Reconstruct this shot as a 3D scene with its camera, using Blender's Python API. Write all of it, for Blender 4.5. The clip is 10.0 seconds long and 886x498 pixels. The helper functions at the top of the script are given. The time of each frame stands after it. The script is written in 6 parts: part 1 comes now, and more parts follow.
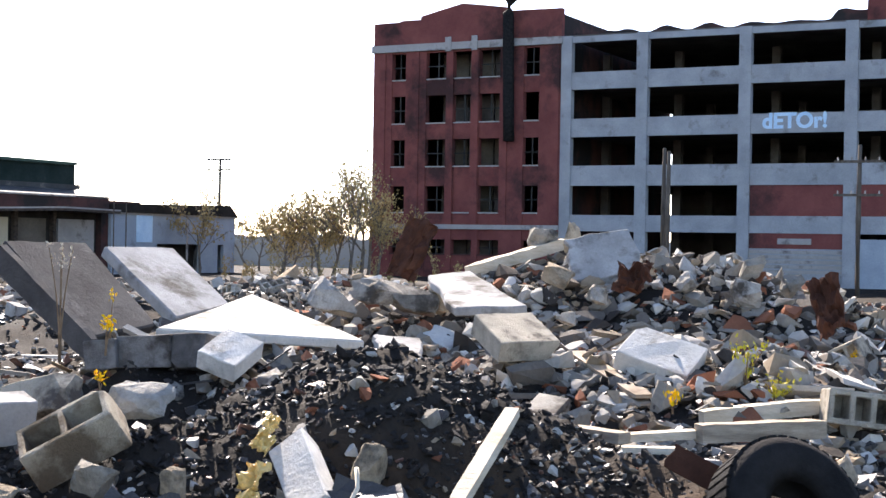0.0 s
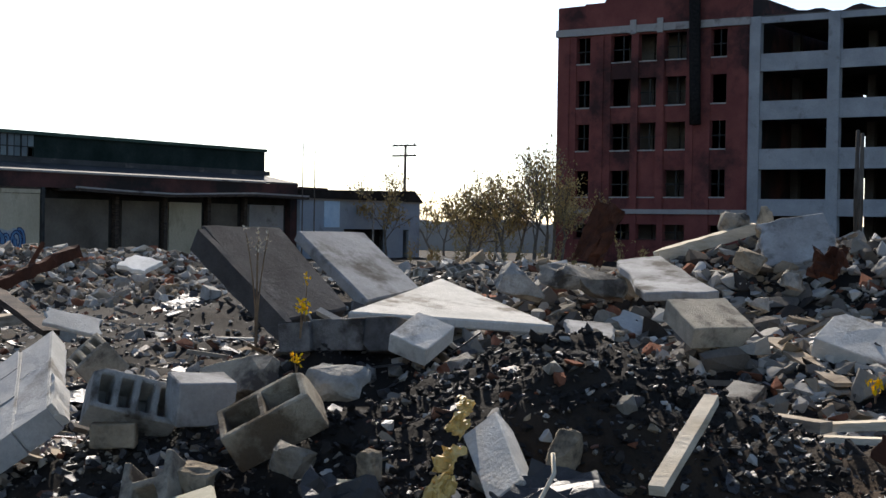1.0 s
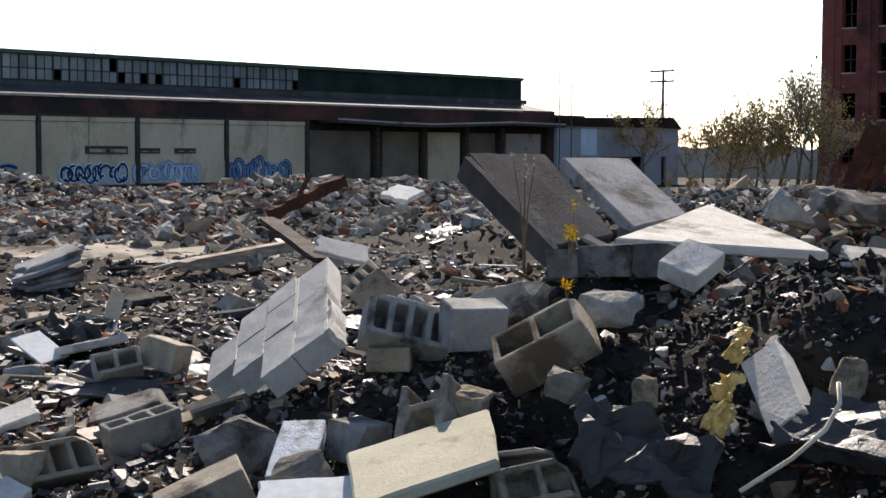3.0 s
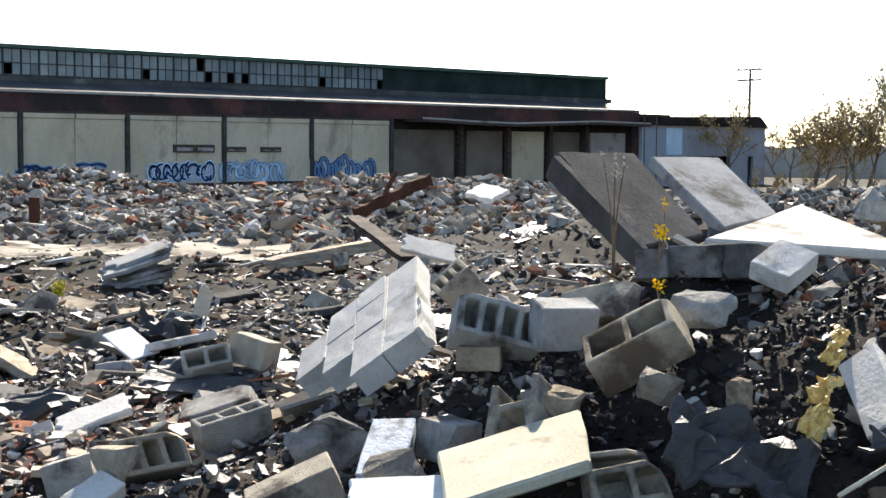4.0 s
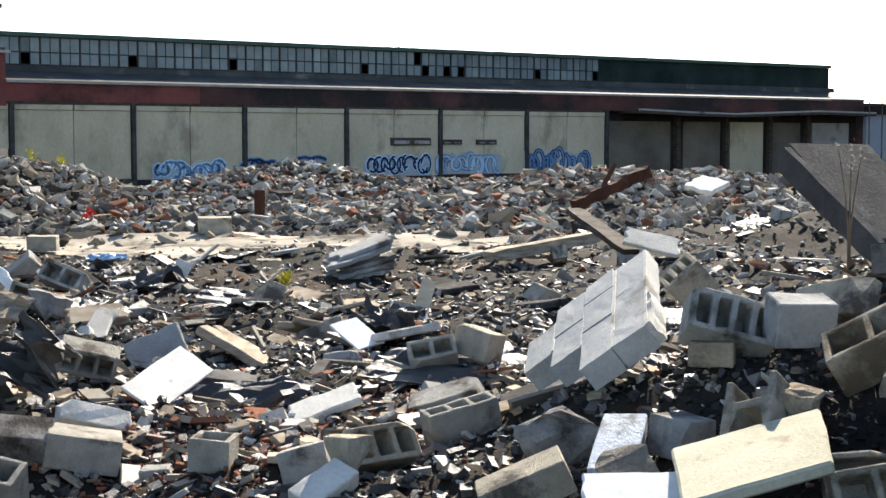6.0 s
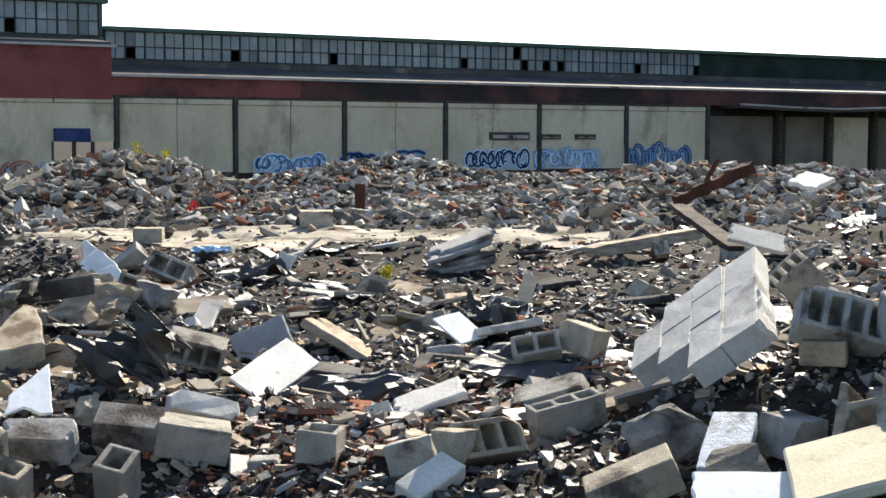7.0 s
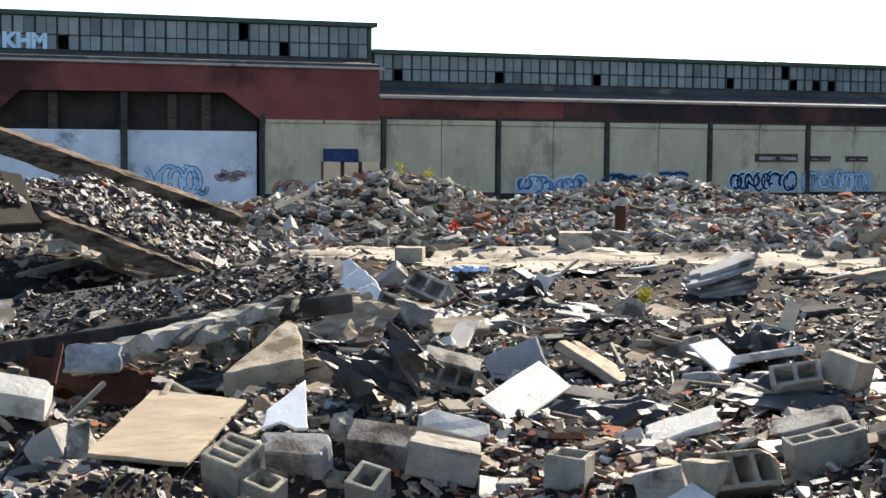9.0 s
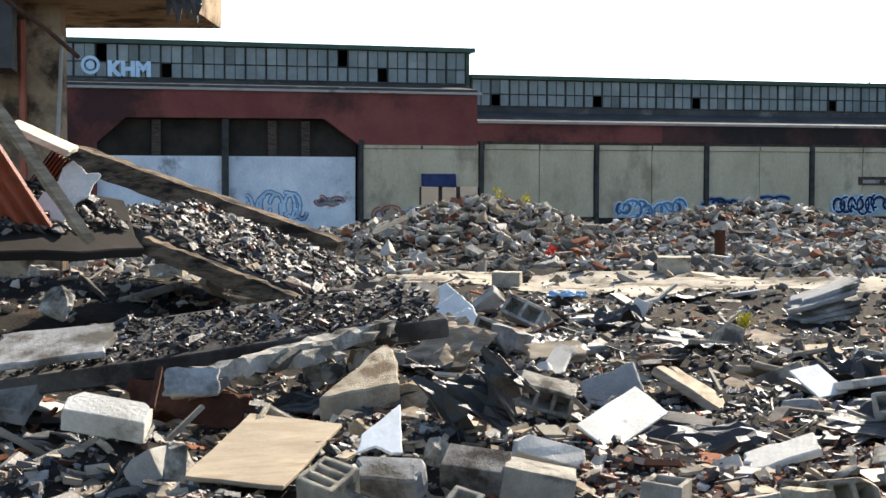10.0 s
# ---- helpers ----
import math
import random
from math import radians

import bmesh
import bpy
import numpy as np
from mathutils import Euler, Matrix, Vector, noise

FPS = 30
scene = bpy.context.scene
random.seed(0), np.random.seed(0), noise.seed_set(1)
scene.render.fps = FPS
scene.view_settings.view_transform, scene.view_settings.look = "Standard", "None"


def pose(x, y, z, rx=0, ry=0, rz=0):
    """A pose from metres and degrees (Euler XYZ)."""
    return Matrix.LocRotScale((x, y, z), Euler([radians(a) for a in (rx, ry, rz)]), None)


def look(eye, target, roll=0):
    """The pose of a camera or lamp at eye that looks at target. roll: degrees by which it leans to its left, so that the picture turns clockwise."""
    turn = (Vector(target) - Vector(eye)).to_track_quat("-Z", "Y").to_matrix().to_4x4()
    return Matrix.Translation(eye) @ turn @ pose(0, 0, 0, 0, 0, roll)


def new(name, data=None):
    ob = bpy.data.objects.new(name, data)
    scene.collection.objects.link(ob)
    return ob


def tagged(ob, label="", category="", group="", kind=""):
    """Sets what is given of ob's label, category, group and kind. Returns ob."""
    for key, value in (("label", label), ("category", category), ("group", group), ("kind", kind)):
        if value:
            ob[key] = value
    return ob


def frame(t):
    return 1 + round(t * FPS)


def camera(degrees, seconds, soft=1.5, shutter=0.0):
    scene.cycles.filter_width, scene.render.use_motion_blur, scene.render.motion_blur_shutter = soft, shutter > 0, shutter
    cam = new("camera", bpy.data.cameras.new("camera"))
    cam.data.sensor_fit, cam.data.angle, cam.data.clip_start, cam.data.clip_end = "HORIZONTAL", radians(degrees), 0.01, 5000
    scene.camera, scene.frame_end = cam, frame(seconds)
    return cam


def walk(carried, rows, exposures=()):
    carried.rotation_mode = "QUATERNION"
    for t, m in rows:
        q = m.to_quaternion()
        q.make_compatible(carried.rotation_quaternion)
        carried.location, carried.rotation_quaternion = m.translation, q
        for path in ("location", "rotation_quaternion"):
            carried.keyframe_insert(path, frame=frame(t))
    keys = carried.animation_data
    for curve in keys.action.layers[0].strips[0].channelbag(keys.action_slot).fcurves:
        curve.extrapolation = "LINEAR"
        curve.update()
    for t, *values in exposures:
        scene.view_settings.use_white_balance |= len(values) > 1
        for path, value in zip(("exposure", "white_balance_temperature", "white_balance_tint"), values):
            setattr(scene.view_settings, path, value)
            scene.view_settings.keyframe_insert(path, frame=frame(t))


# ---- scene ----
cam = camera(33.52, 10.0)
PATH = [
    (0, pose(0.162, 0.044, 1.712, 89.872, -0.970, 27.829)),
    (0.5, pose(0.122, 0.068, 1.708, 89.719, -0.486, 31.403)),
    (1, pose(0.099, 0.063, 1.706, 89.172, -0.926, 34.965)),
    (1.5, pose(0.070, 0.067, 1.701, 88.491, -0.841, 38.202)),
    (2, pose(0.050, 0.067, 1.697, 87.593, -0.450, 41.097)),
    (2.5, pose(0.035, 0.064, 1.693, 86.712, -0.165, 43.308)),
    (4, pose(-0.020, 0.050, 1.689, 86.243, -0.260, 48.147)),
    (4.5, pose(-0.035, 0.031, 1.688, 86.171, 0.020, 50.416)),
    (5, pose(-0.060, 0.028, 1.689, 86.121, 0.020, 52.294)),
    (6.5, pose(-0.090, -0.023, 1.694, 85.808, -0.020, 58.462)),
    (7, pose(-0.100, -0.048, 1.696, 85.700, -0.147, 60.232)),
    (7.5, pose(-0.096, -0.062, 1.702, 85.752, -0.068, 62.300)),
    (8, pose(-0.109, -0.055, 1.708, 86.255, -0.517, 65.527)),
    (8.5, pose(-0.129, -0.016, 1.706, 86.004, -0.949, 68.016)),
    (9, pose(-0.129, 0.016, 1.706, 86.463, -0.352, 70.421)),
    (9.5, pose(-0.123, 0.029, 1.705, 87.196, 0.144, 72.254)),
    (10, pose(-0.127, 0.035, 1.706, 87.410, -0.110, 74.236)),
]
EXPOSURES = [(0.0, 2.15, 6750, 17), (0.5, 1.65, 6700, 15), (1.0, 0.75, 6650, 12), (1.5, 0.05, 6650, 9), (2.0, 0.15, 6750, 12), (2.5, 0.65, 6850, 15), (3.2, 1.1, 6900, 14), (4.0, 1.72, 6880, 10), (5.0, 1.7, 6900, 9), (7.5, 1.58, 7000, 9), (10.0, 1.62, 7050, 9)]
walk(cam, PATH, EXPOSURES)

# ---- light: low autumn sun ahead, hazy bright sky ----
SUN_YAW, SUN_UP = 42.0, 33.0
sky_world = bpy.data.worlds.new("sky")
scene.world = sky_world
sky_world.use_nodes = True
sky = sky_world.node_tree.nodes.new("ShaderNodeTexSky")
sky.sky_type = "NISHITA"
sky.sun_disc = False
sky.sun_elevation = radians(SUN_UP)
sky.sun_rotation = radians(-SUN_YAW)
sky.air_density, sky.dust_density, sky.ozone_density = 0.75, 0.35, 1.5
sky_back = sky_world.node_tree.nodes["Background"]
sky_world.node_tree.links.new(sky.outputs[0], sky_back.inputs[0])
sky_back.inputs[1].default_value = 0.10
sun_data = bpy.data.lights.new("sun", "SUN")
sun_data.energy, sun_data.angle, sun_data.color = 5.0, radians(0.5), (1.0, 0.94, 0.85)
sun = new("sun", sun_data)
toward = Vector((-math.sin(radians(SUN_YAW)) * math.cos(radians(SUN_UP)), math.cos(radians(SUN_YAW)) * math.cos(radians(SUN_UP)), math.sin(radians(SUN_UP))))
sun.matrix_world = look(toward * 200, (0, 0, 0))

# ---- lie of the land ----
def lattice(ix, iy, seed):
    n = (ix * 374761393 + iy * 668265263 + seed * 974634777) & 0x7FFFFFFF
    n = ((n ^ (n >> 13)) * 1274126177) & 0x7FFFFFFF
    return ((n ^ (n >> 16)) & 0xFFFF) / 65535.0


def value_noise(x, y, seed=0):
    x, y = np.asarray(x, float), np.asarray(y, float)
    ix, iy = np.floor(x).astype(np.int64), np.floor(y).astype(np.int64)
    u, v = x - ix, y - iy
    u, v = u * u * (3 - 2 * u), v * v * (3 - 2 * v)
    a, b = lattice(ix, iy, seed), lattice(ix + 1, iy, seed)
    c, d = lattice(ix, iy + 1, seed), lattice(ix + 1, iy + 1, seed)
    return (a + (b - a) * u) * (1 - v) + (c + (d - c) * u) * v - 0.5


# heaps: x, y, spread, height
HEAPS = [
    (-3.41, 5.70, 1.2, 1.17),
    (-3.04, 4.74, 0.9, 0.21),
    (-3.87, 5.01, 0.9, -0.41),
    (-4.22, 4.57, 0.7, 0.80),
    (-3.20, 9.99, 2.6, 0.93),
    (-6.89, 16.60, 2.4, 0.87),
    (-4.34, 16.44, 2.2, 1.08),
    (-8.30, 14.79, 2.2, 0.70),
    (-2.53, 6.07, 1.2, -0.13),
    (-1.66, 6.18, 1.2, 0.53),
    (-4.72, 4.54, 0.7, -0.36),
    (-4.97, 4.85, 0.6, 0.51),
    (-4.74, 3.92, 0.8, 0.13),
    (-3.88, 4.10, 0.7, -0.26),
    (-5.59, 3.78, 0.9, 0.04),
    (-6.95, 2.45, 1.0, 0.04),
    (-7.06, 0.98, 1.0, 0.14),
    (-6.20, 7.88, 1.2, 0.77),
    (-8.44, 2.01, 1.0, 0.32),
    (-16.13, 0.09, 2.6, 0.68),
    (-16.94, 2.53, 2.4, 0.19),
    (-35.44, 10.87, 3.0, 1.84),
    (-33.93, 12.23, 2.2, -0.47),
    (-35.86, 9.43, 2.2, -0.53),
    (-34.21, 14.27, 2.6, -0.13),
    (-40.90, 21.18, 2.6, 0.67),
    (-39.76, 25.15, 3.5, 0.42),
    (-34.84, 26.93, 4.5, 0.52),
    (-28.89, 24.76, 4.5, 0.76),
    (-25.40, 25.57, 4.0, 0.27),
    (-39.95, 18.54, 4.0, 0.45),
    (-34.21, 24.45, 4.0, -0.26),
    (-18.56, 28.53, 5.0, 0.79),
    (-13.56, 22.13, 4.0, 0.74),
    (-15.41, 18.31, 4.0, 0.42),
    (-31.83, 20.77, 5.0, 0.26),
    (-39.20, 8.37, 3.5, 0.21),
    (-8.20, 3.86, 1.8, -0.03),
    # hollows and humps under single blocks
    (-4.53, 4.81, 0.42, -0.04),
    (-4.73, 5.27, 0.42, 0.21),
    (-3.92, 4.60, 0.42, -0.06),
    (-4.79, 4.55, 0.42, 0.04),
    (-4.12, 4.16, 0.42, -0.06),
    (-4.54, 4.14, 0.42, -0.04),
    (-6.18, 4.16, 0.42, -0.05),
    (-6.08, 3.60, 0.42, -0.04),
    (-6.69, 3.02, 0.42, 0.08),
    (-8.24, 3.44, 0.42, 0.11),
    (-9.60, 3.45, 0.42, 0.09),
    (-11.31, 2.49, 0.42, -0.43),
    (-7.09, 1.43, 0.42, -0.04),
    (-6.95, 1.54, 0.42, -0.09),
    (-6.91, 2.05, 0.42, -0.11),
    (-8.25, 5.34, 0.42, 0.10),
    (-8.13, 5.62, 0.42, 0.17),
    (-4.86, 3.58, 0.42, -0.12),
    (-5.03, 7.20, 0.42, 0.34),
    (-2.89, 4.75, 0.42, -0.19),
    (-5.86, 7.03, 0.42, 0.26),
    (-5.62, 7.18, 0.42, 0.03),
    (-5.31, 7.24, 0.42, 0.08),
    (-3.93, 8.84, 0.42, 0.18),
    (-8.73, 0.46, 0.42, 0.29),
    (-5.99, 5.53, 0.42, 0.43),
    (-5.43, 4.50, 0.42, 0.03),
    (-5.94, 4.70, 0.42, 0.26),
    (-6.18, 5.11, 0.42, -0.06),
]
PAD = (*(-22.84, 10.32), 5.2, 2.4)


def height(x, y):
    x, y = np.asarray(x, float), np.asarray(y, float)
    r = np.hypot(x, y)
    z = 0.12 * np.exp(-(r / 15) ** 2)
    s = np.clip((r - 40) / 30, 0, 1)
    z = z - 0.7 * s * s * (3 - 2 * s)
    for hx, hy, w, a in HEAPS:
        q = ((x - hx) ** 2 + (y - hy) ** 2) / (w * w)
        z = z + a * np.exp(-q)
    far = np.clip(1 - (r - 75) / 20, 0, 1)
    z = z + far * (0.30 * value_noise(x * 0.45, y * 0.45, 1) + 0.16 * value_noise(x * 1.3, y * 1.3, 2))
    near = np.clip(1 - (r - 20) / 20, 0, 1)
    return z + near * (0.08 * value_noise(x * 3.7, y * 3.7, 3) + 0.045 * value_noise(x * 9, y * 9, 4)) + np.clip(1 - (r - 9) / 6, 0, 1) * (0.045 * value_noise(x * 15, y * 15, 5) + 0.025 * value_noise(x * 31, y * 31, 6))


# ---- materials ----
def surface(name, dark, light, size=3.0, rough=0.9, bump=0.4, fine=40.0, spots=None, spot_size=1.0, spot_cover=0.5, island=None, objects=None, metal=0.0, band=None):
    """Two scales of noise between two colours; optional stains, and a range of tones per loose piece or per object."""
    m = bpy.data.materials.new(name)
    m.use_nodes = True
    nt = m.node_tree
    nodes, link = nt.nodes, nt.links.new
    bsdf = nodes["Principled BSDF"]
    geo = nodes.new("ShaderNodeNewGeometry")
    where = geo.outputs["Position"]
    if band:
        stretch = nodes.new("ShaderNodeMapping")
        stretch.inputs["Scale"].default_value = band
        link(where, stretch.inputs["Vector"])
        where = stretch.outputs[0]

    def noise_at(scale, detail=6.0, rough_=0.6):
        n = nodes.new("ShaderNodeTexNoise")
        n.inputs["Scale"].default_value, n.inputs["Detail"].default_value, n.inputs["Roughness"].default_value = scale, detail, rough_
        link(where, n.inputs["Vector"])
        return n

    def mix(kind, factor, a, b):
        x = nodes.new("ShaderNodeMix")
        x.data_type, x.blend_type = "RGBA", kind
        for sock, v in ((x.inputs[0], factor), (x.inputs[6], a), (x.inputs[7], b)):
            if isinstance(v, (int, float)):
                sock.default_value = v
            elif isinstance(v, tuple):
                sock.default_value = (*v, 1)
            else:
                link(v, sock)
        return x.outputs[2]

    def ramp(src, lo, hi):
        r = nodes.new("ShaderNodeMapRange")
        r.inputs["From Min"].default_value, r.inputs["From Max"].default_value = lo, hi
        link(src, r.inputs["Value"])
        return r.outputs[0]

    big, small = noise_at(size), noise_at(fine, 5.0, 0.7)
    colour = mix("MIX", ramp(big.outputs["Fac"], 0.32, 0.68), dark, light)
    tones = island or objects
    if tones:
        cr = nodes.new("ShaderNodeValToRGB")
        cr.color_ramp.interpolation = "CONSTANT"
        el = cr.color_ramp.elements
        while len(el) < len(tones):
            el.new(0.5)
        at = 0.0
        for e, (share, c) in zip(el, tones):
            e.position, e.color = at, (*c, 1)
            at += share
        if island:
            link(geo.outputs["Random Per Island"], cr.inputs[0])
        else:
            info = nodes.new("ShaderNodeObjectInfo")
            link(info.outputs["Random"], cr.inputs[0])
        colour = mix("MULTIPLY", 1.0, colour, cr.outputs[0])
    if spots:
        s = noise_at(spot_size, 8.0, 0.65)
        colour = mix("MIX", ramp(s.outputs["Fac"], 1 - spot_cover - 0.06, 1 - spot_cover + 0.06), colour, spots)
    grain = nodes.new("ShaderNodeMapRange")
    grain.inputs["To Min"].default_value, grain.inputs["To Max"].default_value = 0.72, 1.25
    link(small.outputs["Fac"], grain.inputs["Value"])
    colour = mix("MULTIPLY", 1.0, colour, grain.outputs[0])
    link(colour, bsdf.inputs["Base Color"])
    bsdf.inputs["Specular IOR Level"].default_value = 0.5 if rough < 0.7 else 0.03
    bsdf.inputs["Roughness"].default_value, bsdf.inputs["Metallic"].default_value = rough, metal
    if bump:
        b = nodes.new("ShaderNodeBump")
        b.inputs["Strength"].default_value, b.inputs["Distance"].default_value = bump, 0.02
        link(small.outputs["Fac"], b.inputs["Height"])
        link(b.outputs[0], bsdf.inputs["Normal"])
    return m


RUBBLE_TONES = [(0.20, (1, 1, 1)), (0.22, (0.62, 0.6, 0.57)), (0.18, (0.36, 0.34, 0.33)), (0.13, (0.75, 0.63, 0.5)), (0.08, (0.55, 0.25, 0.17)), (0.12, (0.14, 0.13, 0.13)), (0.07, (1.5, 1.5, 1.5))]
CHAR_TONES = [(0.50, (0.09, 0.085, 0.085)), (0.15, (0.2, 0.18, 0.165)), (0.12, (0.55, 0.5, 0.46)), (0.08, (0.42, 0.2, 0.13)), (0.08, (0.4, 0.3, 0.2)), (0.07, (0.95, 0.92, 0.86))]
M_SOIL = surface("charred_soil", (0.014, 0.013, 0.012), (0.04, 0.034, 0.028), 0.9, 0.85, 1.0, 26.0, (0.06, 0.042, 0.028), 0.5, 0.4)
M_PAD = surface("dusty_concrete_ground", (0.26, 0.23, 0.19), (0.42, 0.38, 0.31), 0.8, 0.95, 0.4, 20.0, (0.09, 0.08, 0.065), 0.9, 0.46)
M_RUBBLE = surface("broken_concrete", (0.29, 0.27, 0.235), (0.47, 0.44, 0.385), 2.0, 0.95, 0.7, 35.0, island=RUBBLE_TONES)
M_CHAR = surface("charred_debris", (0.30, 0.29, 0.275), (0.5, 0.48, 0.45), 2.0, 0.55, 0.7, 45.0, island=CHAR_TONES)
M_CHUNK = surface("concrete_chunk", (0.25, 0.235, 0.205), (0.48, 0.45, 0.395), 5.0, 0.95, 1.0, 40.0, (0.07, 0.062, 0.052), 3.0, 0.43, objects=[(0.35, (1, 1, 1)), (0.3, (0.75, 0.72, 0.68)), (0.2, (0.95, 0.82, 0.66)), (0.15, (0.5, 0.49, 0.48))])
M_BLOCK = surface("concrete_block", (0.32, 0.305, 0.275), (0.52, 0.495, 0.445), 7.0, 0.95, 1.0, 75.0, (0.12, 0.105, 0.09), 3.6, 0.42, objects=[(0.4, (1, 1, 1)), (0.3, (0.86, 0.84, 0.8)), (0.3, (1.05, 0.98, 0.86))])
M_BRICK_CHIP = surface("red_brick_chip", (0.16, 0.07, 0.045), (0.33, 0.14, 0.085), 6.0, 0.95, 0.5, 60.0)
M_CLOD = surface("black_clod", (0.02, 0.019, 0.0185), (0.055, 0.049, 0.045), 6.0, 0.7, 1.0, 60.0)
M_BEAM = surface("burnt_beam", (0.045, 0.034, 0.026), (0.23, 0.175, 0.125), 4.5, 0.9, 0.9, 30.0, (0.025, 0.022, 0.02), 2.6, 0.46, band=(1, 0.5, 2.5))
M_WHITE_BOARD = surface("pale_board", (0.62, 0.6, 0.54), (0.82, 0.8, 0.74), 4.0, 0.8, 0.2, 60.0, (0.3, 0.25, 0.18), 5.0, 0.33)
M_SLAB = surface("grey_concrete_slab", (0.23, 0.225, 0.215), (0.40, 0.395, 0.38), 2.4, 0.9, 0.6, 36.0, (0.11, 0.1, 0.085), 1.8, 0.43)
M_SLAB_PALE = surface("pale_concrete_slab", (0.46, 0.44, 0.39), (0.66, 0.63, 0.57), 2.6, 0.9, 0.6, 40.0, (0.24, 0.21, 0.17), 2.2, 0.4)
M_BURNT_SLAB = surface("burnt_slab", (0.05, 0.047, 0.045), (0.16, 0.15, 0.14), 1.3, 0.8, 0.7, 30.0, (0.035, 0.032, 0.03), 1.2, 0.48)
M_WALL_FACE = surface("weathered_block_face", (0.34, 0.335, 0.32), (0.46, 0.455, 0.435), 2.0, 0.85, 0.35, 40.0, (0.27, 0.26, 0.24), 2.2, 0.38)
M_TAN_BLOCK = surface("tan_stained_block", (0.33, 0.28, 0.21), (0.50, 0.44, 0.34), 5.0, 0.95, 1.0, 60.0, (0.17, 0.13, 0.09), 3.0, 0.42)
M_BURNT_BLOCK = surface("sooty_block", (0.16, 0.15, 0.14), (0.30, 0.285, 0.265), 3.0, 0.95, 0.8, 50.0, (0.06, 0.052, 0.045), 2.2, 0.44)
M_BLUE_WHITE = surface("blue_white_concrete", (0.42, 0.47, 0.54), (0.68, 0.72, 0.76), 6.0, 0.8, 1.0, 45.0, (0.27, 0.27, 0.27), 6.0, 0.42)
M_CREAM_BOARD = surface("cream_board", (0.38, 0.355, 0.27), (0.48, 0.45, 0.35), 4.0, 0.9, 0.3, 60.0, (0.28, 0.25, 0.18), 5.0, 0.38)
# tan plywood toned down; a missing cast shadow is put into its colour
M_PLY = surface("shade_darkened_plywood", (0.24, 0.195, 0.145), (0.36, 0.30, 0.22), 2.0, 0.85, 0.3, 40.0, (0.25, 0.19, 0.13), 2.5, 0.38, band=(3, 1, 1))
# dark grey concrete with slightly paler blotches
M_DARK_SLAB = surface("dark_blotched_slab", (0.035, 0.033, 0.033), (0.10, 0.095, 0.09), 1.6, 0.92, 0.5, 30.0, (0.16, 0.15, 0.145), 1.4, 0.36)
M_WOOD = surface("weathered_wood", (0.18, 0.14, 0.10), (0.45, 0.38, 0.29), 3.0, 0.85, 0.5, 30.0, band=(1, 1, 6))
M_PALE_WOOD = surface("pale_split_wood", (0.45, 0.37, 0.26), (0.68, 0.6, 0.47), 3.0, 0.85, 0.4, 30.0, band=(1, 1, 5))
M_DARK_WOOD = surface("charred_wood", (0.03, 0.027, 0.025), (0.12, 0.09, 0.07), 3.0, 0.8, 0.7, 30.0, band=(1, 1, 6))
M_RUST = surface("rusted_steel", (0.045, 0.022, 0.016), (0.11, 0.048, 0.03), 3.0, 0.8, 0.5, 30.0)
M_RED_SHEET = surface("red_corrugated_steel", (0.22, 0.05, 0.025), (0.38, 0.10, 0.05), 2.0, 0.55, 0.2, 30.0, (0.1, 0.05, 0.03), 2.0, 0.35)
M_BLACK = surface("black_rubber", (0.010, 0.010, 0.010), (0.028, 0.026, 0.025), 5.0, 0.85, 0.5, 60.0)
M_TAR = surface("black_tar_paper", (0.018, 0.018, 0.018), (0.05, 0.046, 0.043), 4.0, 0.55, 0.8, 18.0)
M_YELLOW = surface("yellow_plastic", (0.55, 0.36, 0.10), (0.75, 0.55, 0.22), 8.0, 0.5, 0.3, 40.0)
M_FLOWER = surface("yellow_flower", (0.75, 0.42, 0.01), (0.9, 0.6, 0.02), 20.0, 0.7, 0.0)
M_LEAF = surface("autumn_leaf", (0.26, 0.19, 0.08), (0.42, 0.32, 0.15), 1.0, 0.8, 0.0)
M_LEAF_YELLOW = surface("yellow_green_leaf", (0.38, 0.34, 0.03), (0.6, 0.5, 0.06), 4.0, 0.7, 0.0)
M_STEM = surface("dry_stem", (0.12, 0.08, 0.05), (0.26, 0.18, 0.11), 8.0, 0.9, 0.2)
M_SEED = surface("seed_head", (0.5, 0.42, 0.3), (0.7, 0.62, 0.48), 8.0, 0.9, 0.0)
M_BARK = surface("bark", (0.10, 0.085, 0.07), (0.2, 0.17, 0.14), 4.0, 0.95, 0.4)
M_POLE = surface("weathered_pole", (0.07, 0.058, 0.048), (0.15, 0.125, 0.10), 4.0, 0.9, 0.3, band=(1, 1, 0.2))
M_BRICK_RED = surface("red_brick", (0.16, 0.052, 0.047), (0.23, 0.078, 0.066), 0.5, 0.9, 0.4, 12.0, (0.06, 0.032, 0.03), 0.16, 0.44)
M_SOOT_BRICK = surface("sooty_brick", (0.06, 0.036, 0.033), (0.12, 0.056, 0.05), 0.4, 0.9, 0.4, 12.0, (0.035, 0.031, 0.03), 0.25, 0.5)
M_FRAME_GREY = surface("grey_concrete_frame", (0.26, 0.27, 0.28), (0.38, 0.385, 0.39), 0.5, 0.9, 0.4, 10.0, (0.17, 0.16, 0.15), 0.6, 0.36)
M_RUIN = surface("sooty_ochre_wall", (0.22, 0.155, 0.10), (0.42, 0.32, 0.215), 0.9, 0.9, 0.5, 14.0, (0.07, 0.05, 0.036), 1.1, 0.46)
M_STONE_BAND = surface("limestone_band", (0.3, 0.28, 0.26), (0.42, 0.39, 0.36), 0.7, 0.9, 0.3, 12.0, (0.16, 0.14, 0.13), 0.7, 0.4)
